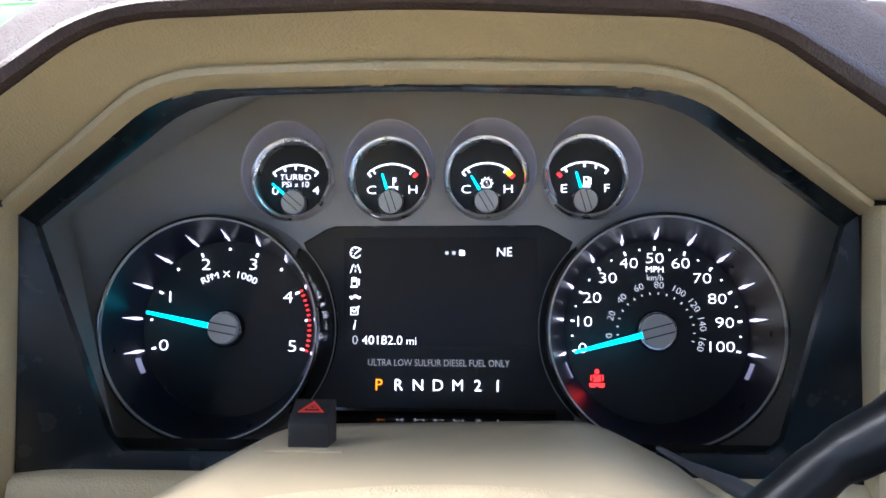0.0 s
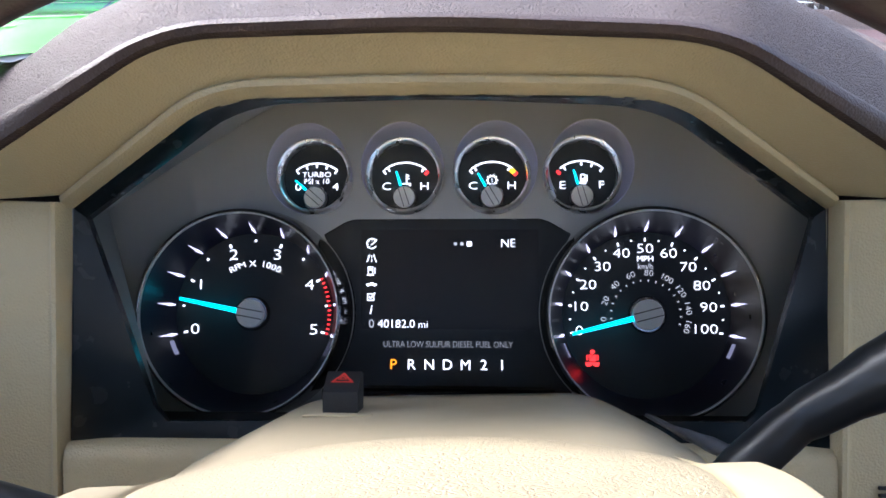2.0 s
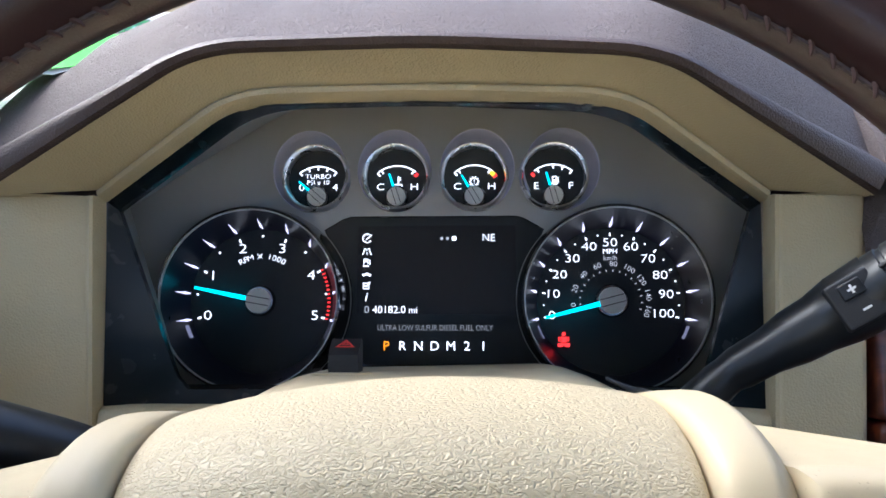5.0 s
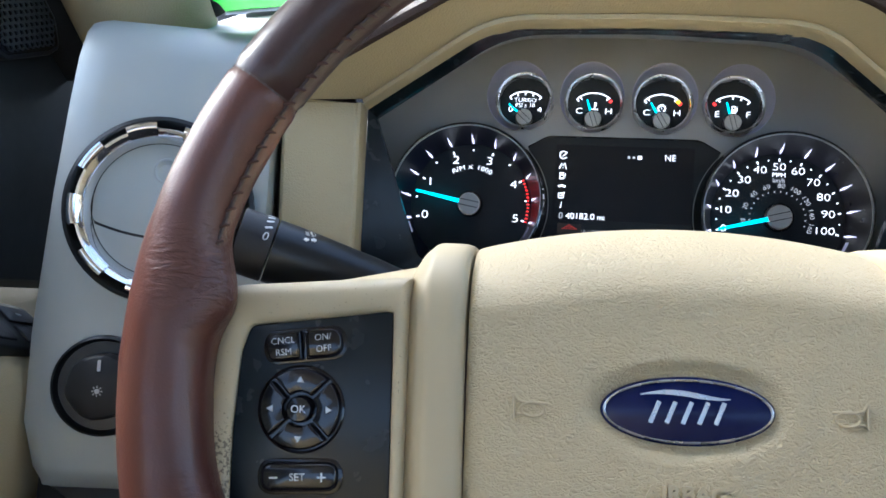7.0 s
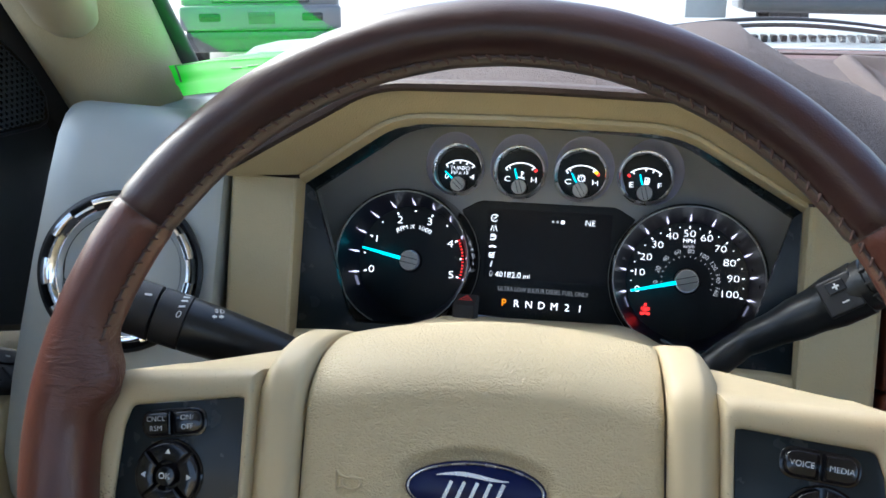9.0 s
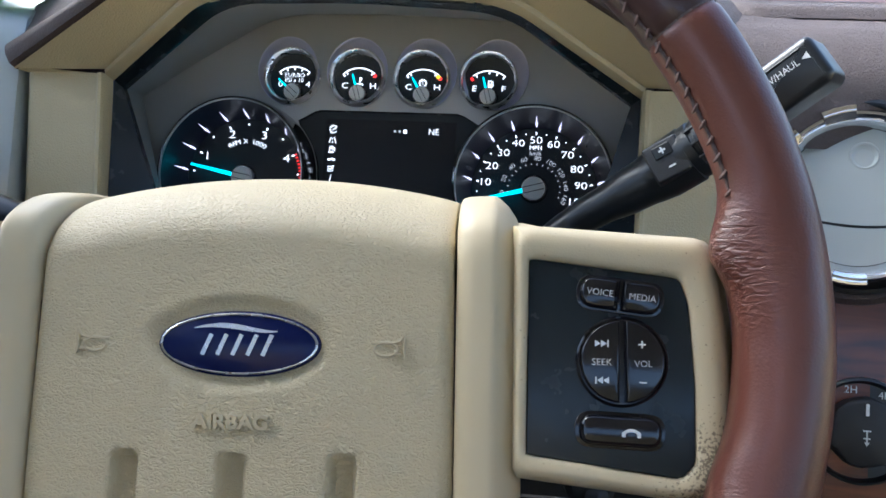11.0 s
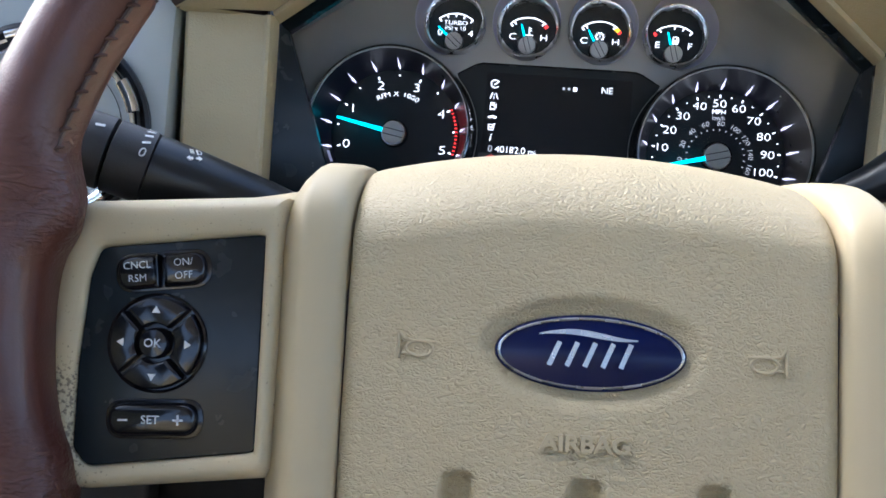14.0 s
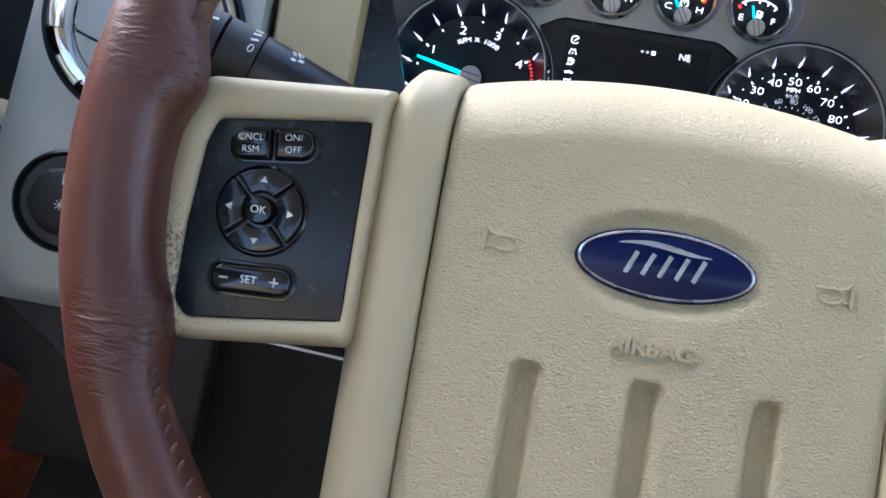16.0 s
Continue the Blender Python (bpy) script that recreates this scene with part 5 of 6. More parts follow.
rows = []
NA, NB = 150, 170
for j in range(NB + 1):
    t = j / NB
    u = 1 - (1 - t) ** 1.5
    r = []
    for i in range(NA + 1):
        a0 = -1 + 2 * i / NA
        a = math.copysign(1 - (1 - abs(a0)) ** 1.35, a0) * PW
        b = PBOT + (pad_top(a) - PBOT) * u
        wid = a * (1 - 0.015 * max(0.0, u - 0.55) / 0.45)
        r.append(Vector((wid, b, pad_c(a, b, u))))
    rows.append(r)
hp = B()
loft(hp, rows)
loop = [rows[j][0] for j in range(NB + 1)] + rows[-1][1:] + [rows[j][-1] for j in range(NB - 1, -1, -1)]
loft(hp, [loop, [Vector((p.x * 0.995, p.y, p.z - 0.03)) for p in loop]])
bmesh.ops.remove_doubles(hp, verts=hp.verts, dist=1e-6)
horn = wpart("horn_pad", hp, PAD, None, "beige grained horn pad with three grooves", smooth=60)

# badge: blue oval in a bright rim, with plain slanted silver strokes
bz0 = -0.0012
lg = wpart("badge", lathe(B(), [(1.0, bz0), (1.0, bz0 + 0.0020), (0.985, bz0 + 0.0027), (0.95, bz0 + 0.0030), (0.0, bz0 + 0.0040)], 72, Matrix(), sx=0.0303, sy=0.0121), BLUE, horn, "blue enamel oval badge")
g = B()
rw = []
for e, h in ((0.0, bz0 + 0.0020), (0.0, bz0 + 0.0034), (-0.0004, bz0 + 0.0036), (-0.0009, bz0 + 0.0034), (-0.0010, bz0 + 0.0020)):
    rw.append([Vector(((0.0294 + e) * math.cos(2 * math.pi * i / 96), (0.0113 + e) * math.sin(2 * math.pi * i / 96), h)) for i in range(96)])
loft(g, rw, closed=True)
wpart("badge_rim", g, BADGE, lg, "bright silver line round the badge")


def ribbon(pts, widths, h):
    pts = [Vector((*p, 0)) for p in pts]
    l_, r_ = [], []
    for i, p in enumerate(pts):
        d = (pts[min(i + 1, len(pts) - 1)] - pts[max(i - 1, 0)]).normalized()
        s = Vector((-d.y, d.x, 0)) * widths[i] / 2
        l_.append(p + s + Vector((0, 0, h)))
        r_.append(p - s + Vector((0, 0, h)))
    g_ = B()
    loft(g_, [l_, r_])
    return g_


BH = bz0 + 0.0045
for k in range(5):
    x0 = -0.0115 + 0.0056 * k
    pts_ = [(x0 - 0.0016 + 0.0032 * q / 8, -0.0042 + 0.0076 * q / 8) for q in range(9)]
    wpart("badge_stroke", ribbon(pts_, [0.0016] * 9, BH), BADGE, lg, "slanted silver stroke")
wave = [(-0.0165 + 0.031 * i / 40, 0.0056 + 0.0010 * math.sin(i / 40 * 5.0)) for i in range(41)]
wpart("badge_stroke", ribbon(wave, [0.0004 + 0.0015 * math.sin(math.pi * i / 40) for i in range(41)], BH), BADGE, lg, "silver stroke")
# raised word and horn signs
g = words("AIRBAG", 0.0068, extrude=0.0009, bold=0.00020)
w_ = max(v.co.x for v in g.verts) - min(v.co.x for v in g.verts)
bmesh.ops.scale(g, vec=(0.0280 / w_, 1, 1), verts=g.verts)
wpart("raised_word", g, BEIGE_SMOOTH, horn, "raised beige word", at(-0.0009, -0.0282, 0.0034), smooth=20)
for s in (-1, 1):
    m = at(s * 0.0548, 0.0, 0.0018)
    g = tube(B(), [Vector((s * -0.0006 + 0.0042 * math.cos(2 * math.pi * i / 28), -0.0010 + 0.0025 * math.sin(2 * math.pi * i / 28), 0)) for i in range(29)], [0.00055] * 29, 8, caps=False)
    tube(g, [Vector((s * -0.0060, 0.0012, 0)), Vector((s * 0.0020, 0.0013, 0)), Vector((s * 0.0046, 0.0020, 0)), Vector((s * 0.0062, 0.0042, 0))], [0.00055] * 4, 8)
    tube(g, [Vector((s * 0.0030, -0.0026, 0)), Vector((s * 0.0048, -0.0028, 0)), Vector((s * 0.0062, -0.0044, 0)), Vector((s * 0.0062, 0.0042, 0))], [0.00055] * 4, 8)
    wpart("horn_sign", g, BEIGE_SMOOTH, horn, "raised beige horn sign", m)


def rib(s):
    """The upright beige rib between pad and spoke."""
    rows_ = []
    prof = [(0.0788, -0.030), (0.0791, -0.004), (0.0799, 0.0006), (0.0822, 0.0030), (0.0860, 0.0040), (0.0915, 0.0048), (0.0932, 0.0047), (0.0945, 0.0038), (0.0985, 0.0004), (0.1018, -0.0026), (0.1034, -0.0080), (0.1038, -0.03)]
    for t in (0, 0.2, 0.4, 0.6, 0.7, 0.78, 0.84, 0.88, 0.91, 0.935, 0.955, 0.97, 0.982, 0.991, 0.997, 1.0):
        r = []
        for a, c in prof:
            top = 0.0675 - 90.0 * max(0, a - 0.092) ** 2 * 0.9 - 25 * max(0, 0.084 - a) ** 2
            b = -0.15 + (top + 0.15) * t
            d = top - b
            cc = c
            if d < 0.030:
                q = 1 - d / 0.030
                cc -= 0.078 * (1 - math.sqrt(max(0.0, 1 - q * q)))
            r.append(Vector((s * a, b, cc)))
        rows_.append(r)
    return loft(B(), rows_)


for s in (-1, 1):
    wpart("rib", rib(s), BEIGE_SMOOTH, None, "beige upright rib", smooth=70)
for s in (-1, 1):
    gap = [(-0.15, -0.0035), (0.015, -0.0035), (0.030, -0.012), (0.044, -0.024), (0.054, -0.042), (0.059, -0.075)]
    wpart("gap_strip", loft(B(), [[Vector((s * 0.0765, b_, c_)) for b_, c_ in gap], [Vector((s * 0.0830, b_, c_)) for b_, c_ in gap], [Vector((s * 0.0830, b_, -0.06)) for b_, c_ in gap]]), BROWN, None, "dark gap between pad and rib")
g = B()
box(g, -0.104, 0.104, -0.15, 0.03, -0.05, -0.02, 0.004)
wpart("hub_back", g, BLACK, None, "black hub behind the pad")

SPOKE = [(0.0985, 0.0465), (0.1660, 0.0420), (0.1712, 0.034), (0.1742, 0.012), (0.1757, -0.015), (0.1757, -0.038), (0.1710, -0.0498), (0.158, -0.0520), (0.0985, -0.0452)]
INSET = [(0.1040, 0.0332), (0.1572, 0.0266), (0.1602, 0.0170), (0.1620, -0.0116), (0.1617, -0.0385), (0.1567, -0.0440), (0.1034, -0.0368)]


def ring_loft(outer, inner_, hs):
    """A frame between two outlines, resampled to the same count."""
    def resample(p, n=96):
        p = [Vector(q) for q in p]
        ln = [0]
        for a, b in zip(p, p[1:] + p[:1]):
            ln.append(ln[-1] + (b - a).length)
        c = sum(p, Vector((0, 0))) / len(p)
        # by angle round one centre, so that both outlines correspond
        out = []
        ctr = Vector((0.132, -0.004))
        for i in range(n):
            a = 2 * math.pi * i / n
            d = Vector((math.cos(a), math.sin(a)))
            best = None
            for q, r in zip(p, p[1:] + p[:1]):
                e = r - q
                den = d.x * e.y - d.y * e.x
                if abs(den) < 1e-12:
                    continue
                t_ = ((q.x - ctr.x) * e.y - (q.y - ctr.y) * e.x) / den
                u_ = ((q.x - ctr.x) * d.y - (q.y - ctr.y) * d.x) / den
                if t_ > 0 and -1e-6 <= u_ <= 1 + 1e-6:
                    best = t_ if best is None else max(best, t_)
            out.append(ctr + d * (best or 0.03))
        return out
    return resample(outer), resample(inner_)


def spoke(s):
    o, i_ = ring_loft(rounded(SPOKE, [0.001, 0.004, 0.006, 0.02, 0.02, 0.010, 0.009, 0.012, 0.001]), rounded(INSET, [0.0015, 0.004, 0.006, 0.01, 0.005, 0.005, 0.0015]), None)
    rows_ = []
    for k, h in ((-1.0, -0.060), (-1.0, -0.012), (-0.55, -0.0085), (0.0, -0.0075), (0.06, -0.0045), (0.16, -0.0015), (0.35, 0.0012), (0.6, 0.0015), (0.85, 0.0010), (0.95, 0.0004), (1.0, -0.0006), (1.0, -0.004)):
        row = []
        for p, q in zip(o, i_):
            v = p.lerp(q, max(k, 0.0))
            if k < 0:
                w = max(0.0, min(1.0, (p.x - 0.150) / 0.018))
                v = p + Vector((0.003 * -k * w, (0.0105 - 0.0075 * max(0.0, min(1.0, (p.x - 0.1) / 0.06))) * max(0.0, min(1.0, (p.y - 0.012) / 0.02)) if h < -0.05 else 0))
            row.append(Vector((s * v.x, v.y, h)))
        rows_.append(row)
    return loft(B(), rows_, closed=True)


def mirror(poly, s):
    return [(s * x, y) for x, y in poly] if s > 0 else [(-x, y) for x, y in poly][::-1]


def pill(cx, cy, w, h, turn=0.0, r=None):
    c_, s_ = math.cos(radians(turn)), math.sin(radians(turn))
    return [(cx + x * c_ - y * s_, cy + x * s_ + y * c_) for x, y in rect(w, h, r or h * 0.49, n=7)]


HUB_FRAME = WM.copy()
WM = WM @ Matrix.Translation((0, 0, 0.0033)) @ Matrix.Diagonal((1.014, 1.0, 1.0, 1.0))    # the switch spokes stand a little forward
for s in (-1, 1):
    sp = wpart("spoke", spoke(s), BEIGE_WORN, None, "beige spoke surround, scuffed at its lower outer corner", smooth=60)
    ins = rounded(INSET, [0.0015, 0.004, 0.006, 0.01, 0.005, 0.005, 0.0015])
    plate = wpart("switch_plate", prism(B(), mirror(inset(ins, 0.0003), s), -0.006, -0.0010, 0.0004), PLATE, sp, "blue-black switch plate")
    tilt = -7.0 * s
    # upper pair of buttons
    cx, cy = s * 0.1362, 0.0197
    wpart("button_well", prism(B(), pill(cx, cy, 0.0310, 0.0128, tilt), -0.002, -0.0004, 0.0003), GLOSS, plate)
    for q in (-1, 1):
        m = at(cx, cy, 0, tilt)
        poly = rounded([(q * 0.0006, -0.0055), (q * 0.0142, -0.0055), (q * 0.0142, 0.0055), (q * 0.0006, 0.0055)][::q], [0.0006, 0.0054, 0.0054, 0.0006] if q > 0 else [0.0006, 0.0054, 0.0054, 0.0006], 6)
        bt = wpart("button", prism(B(), poly, -0.001, 0.0026, 0.0016, m=m), GLOSS, plate, "glossy black button")
        if s > 0:
            lab = ["VOICE"] if q < 0 else ["MEDIA"]
        else:
            lab = ["CNCL", "RSM"] if q < 0 else ["ON/", "OFF"]
        for r_, wd in enumerate(lab):
            dy = 0 if len(lab) == 1 else 0.0021 - 0.0042 * r_
            wpart("word", words(wd, 0.0033 if len(lab) == 1 else 0.0034, bold=-0.00003, squeeze=0.98), PRINT, bt, "white printed word", m @ at(q * 0.0074, dy, 0.00268))
    # round control
    cx, cy = s * 0.1366, -0.0036
    m = at(cx, cy)
    wpart("round_well", lathe(B(), [(0.0163, -0.002), (0.0160, -0.0002), (0.0153, 0.0002), (0.0150, -0.0008), (0.0, -0.0008)], 64, m), GLOSS, plate)
    if s > 0:
        for q in (-1, 1):
            half = [(q * 0.0011, -0.0143)] + [(q * (0.0011 + 0.0 + max(0, math.sqrt(max(0, 0.0146 ** 2 - y * y)) - 0.0011)), y) for y in (-0.0143 + 0.0286 * i / 24 for i in range(25))] + [(q * 0.0011, 0.0143)]
            half = half[::q]
            bt = wpart("rocker", prism(B(), half, -0.001, 0.0026, 0.0010, m=m), GLOSS, plate, "glossy black half-round rocker")
            if q < 0:
                wpart("word", words("SEEK", 0.0034, bold=-0.00003), PRINT, bt, "white printed word", m @ at(-0.0072, -0.0004, 0.0027))
                for yy, dr in ((0.0062, 1), (-0.0066, -1)):
                    for k in (0, 1):
                        x0 = -0.0072 + dr * (-0.0024 + 0.0021 * k)
                        wpart("arrow", prism(B(), [(x0, yy - 0.0012), (x0 + dr * 0.0020, yy), (x0, yy + 0.0012)][::dr], 0.00262, 0.0028, m=m), PRINT, bt, "white arrow")
                    wpart("bar", prism(B(), rect(0.0005, 0.0024, 0, -0.0072 + dr * 0.0021, yy), 0.00262, 0.0028, m=m), PRINT, bt)
            else:
                wpart("word", words("VOL", 0.0032, bold=-0.00003), PRINT, bt, "white printed word", m @ at(0.0070, -0.0008, 0.0027))
                for q4 in (rect(0.0026, 0.0005, 0, 0.0066, 0.0060), rect(0.0005, 0.0026, 0, 0.0066, 0.0060), rect(0.0026, 0.0005, 0, 0.0068, -0.0072)):
                    wpart("sign", prism(B(), q4, 0.00262, 0.0028, m=m), PRINT, bt, "white sign")
    else:
        for i in range(4):
            a0 = 45 + 90 * i + 3.0
            o = [polar(0.0146, a0 + 84 * k / 14) for k in range(15)]
            n_ = [polar(0.0062, a0 + 3 + 78 * k / 8) for k in range(9)][::-1]
            bt = wpart("pad_quarter", prism(B(), o + n_, -0.001, 0.0024, 0.0009, m=m), GLOSS, plate, "glossy black quarter of the round pad")
            x, y = polar(0.0106, 90 + 90 * i)
            wpart("arrow", prism(B(), [(-0.0013, -0.0009), (0.0013, -0.0009), (0, 0.0013)], 0.00242, 0.0026, m=m @ at(x, y, 0, 90 * i)), PRINT, bt, "white arrow")
        bt = wpart("ok_button", lathe(B(), [(0.0050, -0.001), (0.0049, 0.0022), (0.0042, 0.0034), (0.0, 0.0038)], 40, m), GLOSS, plate, "glossy black centre button")
        wpart("word", words("OK", 0.0038, bold=0.00004), PRINT, bt, "white printed word", m @ at(0, 0, 0.0039))
    # lower button
    cx, cy, tl = s * 0.1358, -0.0277, -2.5 * s
    m = at(cx, cy, 0, tl)
    wpart("button_well", prism(B(), pill(0, 0, 0.0312, 0.0128), -0.002, -0.0004, 0.0003, m=m), GLOSS, plate)
    bt = wpart("button", prism(B(), pill(0, 0, 0.0282, 0.0104), -0.001, 0.0028, 0.0020, m=m), GLOSS, plate, "long glossy black button")
    if s < 0:
        wpart("word", words("SET", 0.0037, bold=0.00004), PRINT, bt, "white printed word", m @ at(-0.0002, 0, 0.00288))
        for q4 in (rect(0.0030, 0.0006, 0, -0.0088, 0), rect(0.0032, 0.0006, 0, 0.0086, 0), rect(0.0006, 0.0032, 0, 0.0086, 0)):
            wpart("sign", prism(B(), q4, 0.0028, 0.0030, m=m), PRINT, bt, "white sign")
    else:
        g = arc(0.0035, -0.0030, 0.0036, 140, 40, 0.0011, 12)
        wpart("phone_sign", g, PRINT, bt, "white handset sign", m @ at(0, 0, 0.0029))
        for x in (0.0009, 0.0061):
            wpart("phone_sign", prism(B(), rect(0.0013, 0.0016, 0.0003, x, -0.0010), 0.0028, 0.00295, m=m), PRINT, bt, "white handset sign")
WM = HUB_FRAME
# lower spokes run down into the rim
g = B()
rows = []
for t in range(7):
    k = t / 6
    rows.append([Vector((x * (1 - 0.25 * k), -0.14 - 0.03 * k, c)) for x, c in ((-0.1, -0.03), (-0.09, 0.0 + 0.004 * k), (-0.04, 0.003 + 0.004 * k), (0.04, 0.003 + 0.004 * k), (0.09, 0.0 + 0.004 * k), (0.1, -0.03))])
wpart("lower_spoke", loft(g, rows), BEIGE_SMOOTH)
# shaft
g = B()
tube(g, [WM @ Vector((0, 0, -0.05)), WM @ Vector((0, 0, -0.09))], [0.05, 0.06], 32)
part("shaft_collar", g, BLACK, wheel)

# ================================================================ key and its tag
key = thing("ignition_key", (0.146, 0.235, -0.206), "black ignition key in its lock under the wheel", "key")
part("lock", tube(B(), [Vector((0.139, 0.30, -0.204)), Vector((0.145, 0.215, -0.206)), Vector((0.1452, 0.212, -0.206))], [0.013, 0.012, 0.009], 24), RUBBER, key)
part("bow", prism(B(), rounded([(-0.008, -0.030), (0.008, -0.030), (0.006, 0.002), (-0.006, 0.002)], 0.004), -0.0035, 0.0035, 0.002, m=facing((0.148, 0.210, -0.210), 60)), RUBBER, key)
tag = thing("key_tag", (0.140, 0.20, -0.25), "small white paper tag hanging from the key on a string", "tag")
part("string", tube(B(), [Vector((0.146, 0.204, -0.212)), Vector((0.1425, 0.204, -0.216)), Vector((0.1388, 0.205, -0.2245))], [0.0005] * 3, 6), WHITE_PLASTIC, tag)
TGM = facing((0.1385, 0.205, -0.2225), 12) @ pose(0, 0, 0, 0, 0, -10)
part("card", prism(B(), rounded([(-0.0062, -0.038), (0.0062, -0.038), (0.0062, -0.003), (0.0048, 0), (-0.0048, 0), (-0.0062, -0.003)], 0.001), -0.0005, 0.0005, m=TGM), WHITE_PLASTIC, tag)
part("card_edge", prism(B(), rounded([(-0.0070, -0.003), (0.0070, -0.003), (0.0062, 0.0006), (-0.0062, 0.0006)], 0.001), -0.0009, 0.0009, m=TGM), PRINT, tag)

# ================================================================ lower dash below the column
knee = thing("knee_panel", (0.0, 0.38, -0.3), "black knee panel below the steering column", "dash panel")
rows = []
for y, z in ((0.39, -0.09), (0.372, -0.142), (0.375, -0.2), (0.39, -0.25)):
    rows.append([Vector((-0.40 + 0.72 * i / 10, y, z)) for i in range(11)])
part("upper_face", loft(B(), rows), RUBBER, knee)
rows = []
for y, z in ((0.39, -0.252), (0.40, -0.32), (0.46, -0.5), (0.46, -0.8)):
    rows.append([Vector((-0.40 + 0.72 * i / 10, y, z)) for i in range(11)])
part("lower_face", loft(B(), rows), RUBBER, knee)

# ================================================================ door
door = thing("door", (-0.44, 0.2, -0.35), "driver's door with black sail panel, beige trim and wood armrest", "door")
rows = []
for z, x, y0 in ((0.20, -0.455, 0.310), (0.10, -0.44, 0.292), (0.05, -0.43, 0.290), (0.01, -0.426, 0.290), (-0.012, -0.421, 0.280), (-0.03, -0.418, 0.20), (-0.045, -0.416, -0.5), (-0.075, -0.415, -0.6), (-0.118, -0.412, -0.6), (-0.124, -0.42, -0.6)):
    rows.append([Vector((x, y0 + (0.46 - y0) * i / 8, z)) for i in range(9)])
part("upper_trim", loft(B(), rows), DOOR_BLACK, door, "black upper trim")
edge_l = [r[0] for r in rows[:7]]
part("sail_edge", loft(B(), [edge_l, [p + Vector((-0.003, -0.003, 0.002)) for p in edge_l], [p + Vector((-0.035, -0.001, 0.0)) for p in edge_l]]), BLACK_SATIN, door, "black edge of the sail panel")
pane = part("window_pane", loft(B(), [[Vector((-0.457, 0.45, -0.06)), Vector((-0.457, -0.6, -0.06))], [Vector((-0.46, 0.36, 0.14)), Vector((-0.46, -0.6, 0.14))], [Vector((-0.40, 0.05, 0.55)), Vector((-0.40, -0.6, 0.45))]]), SIDE_GLASS, door, "tinted side window")
pane.visible_shadow = False
face_towards(pane, 1.0, 0.0, 0.3)
rows = []
for z, x in ((-0.120, -0.432), (-0.126, -0.424), (-0.139, -0.414), (-0.166, -0.380), (-0.176, -0.371), (-0.19, -0.367), (-0.25, -0.372), (-0.35, -0.39), (-0.55, -0.41)):
    rows.append([Vector((x, -0.5 + 0.96 * i / 12, z)) for i in range(13)])
part("lower_trim", loft(B(), rows), BEIGE, door, "beige grained lower trim")
part("outer_skin", box(B(), -0.52, -0.47, -0.9, 0.5, -0.75, 0.02, 0.003), BLACK, door)
# tweeter grille
TG = basis((0.0, 1.0, 0.0), (-0.12, 0, 0.99), (0.99, 0, 0.12), (-0.408, 0.335, 0.058))
tri_g = rounded([(-0.0394, -0.0290), (-0.0307, -0.0313), (0.0148, -0.0144), (0.0258, -0.0070), (0.0220, 0.0106), (0.0039, 0.0265), (-0.0166, 0.0371), (-0.0327, 0.0408), (-0.0419, 0.0349)], [0.003, 0.004, 0.006, 0.004, 0.006, 0.008, 0.006, 0.004, 0.003])
spk = thing("door_tweeter", TG @ Vector((0, 0, -0.003)), "black perforated tweeter grille on the sail panel", "speaker")
part("surround", prism(B(), inset(tri_g, -0.003), -0.004, 0.001, 0.001, m=TG), BLACK_SATIN, spk)
part("backing", prism(B(), tri_g, 0.0, 0.0014, m=TG), GLOSS, spk)


def in_poly(p, poly):
    c_ = False
    for (x1, y1), (x2, y2) in zip(poly, poly[1:] + poly[:1]):
        if (y1 > p[1]) != (y2 > p[1]) and p[0] < (x2 - x1) * (p[1] - y1) / (y2 - y1) + x1:
            c_ = not c_
    return c_


g = B()
inn = inset(tri_g, 0.0025)
for i in range(-9, 6):
    for j in range(-9, 11):
        x, y = i * 0.0058, j * 0.0047 + (0.00235 if i % 2 else 0)
        if in_poly((x, y), inn):
            rw = []
            for r, h in ((0.0031, 0.0014), (0.0031, 0.0026), (0.0021, 0.0026), (0.0021, 0.0014)):
                rw.append([TG @ Vector((x + 1.2 * r * math.cos(math.pi / 3 * k), y + r * 0.9 * math.sin(math.pi / 3 * k), h)) for k in range(6)])
            loft(g, rw, closed=True)
tagged(part("mesh", g, MESH_GREY, spk, "dark grey hexagon mesh"), kind="stuff")
# switch plate and armrest
SP = basis((0, 0.9916, -0.1298), (-0.80, 0.078, 0.595), (0.600, 0.104, 0.793), (-0.3985, 0.36, -0.1555))
sw = thing("window_switch_plate", SP @ Vector((0, 0, -0.004)), "black window switch plate on the door armrest", "switch plate")
plate = part("plate", prism(B(), rounded([(-0.25, -0.026), (-0.03, -0.026), (0.046, 0.012), (0.040, 0.026), (-0.25, 0.026)], [0.004, 0.02, 0.008, 0.008, 0.004]), -0.01, 0.004, 0.002, m=SP), BLACK_SATIN, sw)
for i in range(4):
    x = -0.020 - 0.046 * (i // 2)
    part("switch", prism(B(), rect(0.034, 0.017, 0.002, x, 0.011 - 0.021 * (i % 2)), 0.003, 0.0056, 0.0010, m=SP), BLACK, sw)
    part("mark", prism(B(), rect(0.005, 0.002, 0.0004, x, 0.011 - 0.021 * (i % 2)), 0.0056, 0.0059, m=SP), PRINT, sw, "white printed mark")
arm = thing("door_pull", (-0.36, 0.25, -0.36), "glossy wood-grain door pull with a black switch", "door pull")
AM = basis((0, 0.963, -0.268), (-0.995, 0.027, 0.096), (0.1, 0.267, 0.958), (-0.36, 0.265, -0.284))
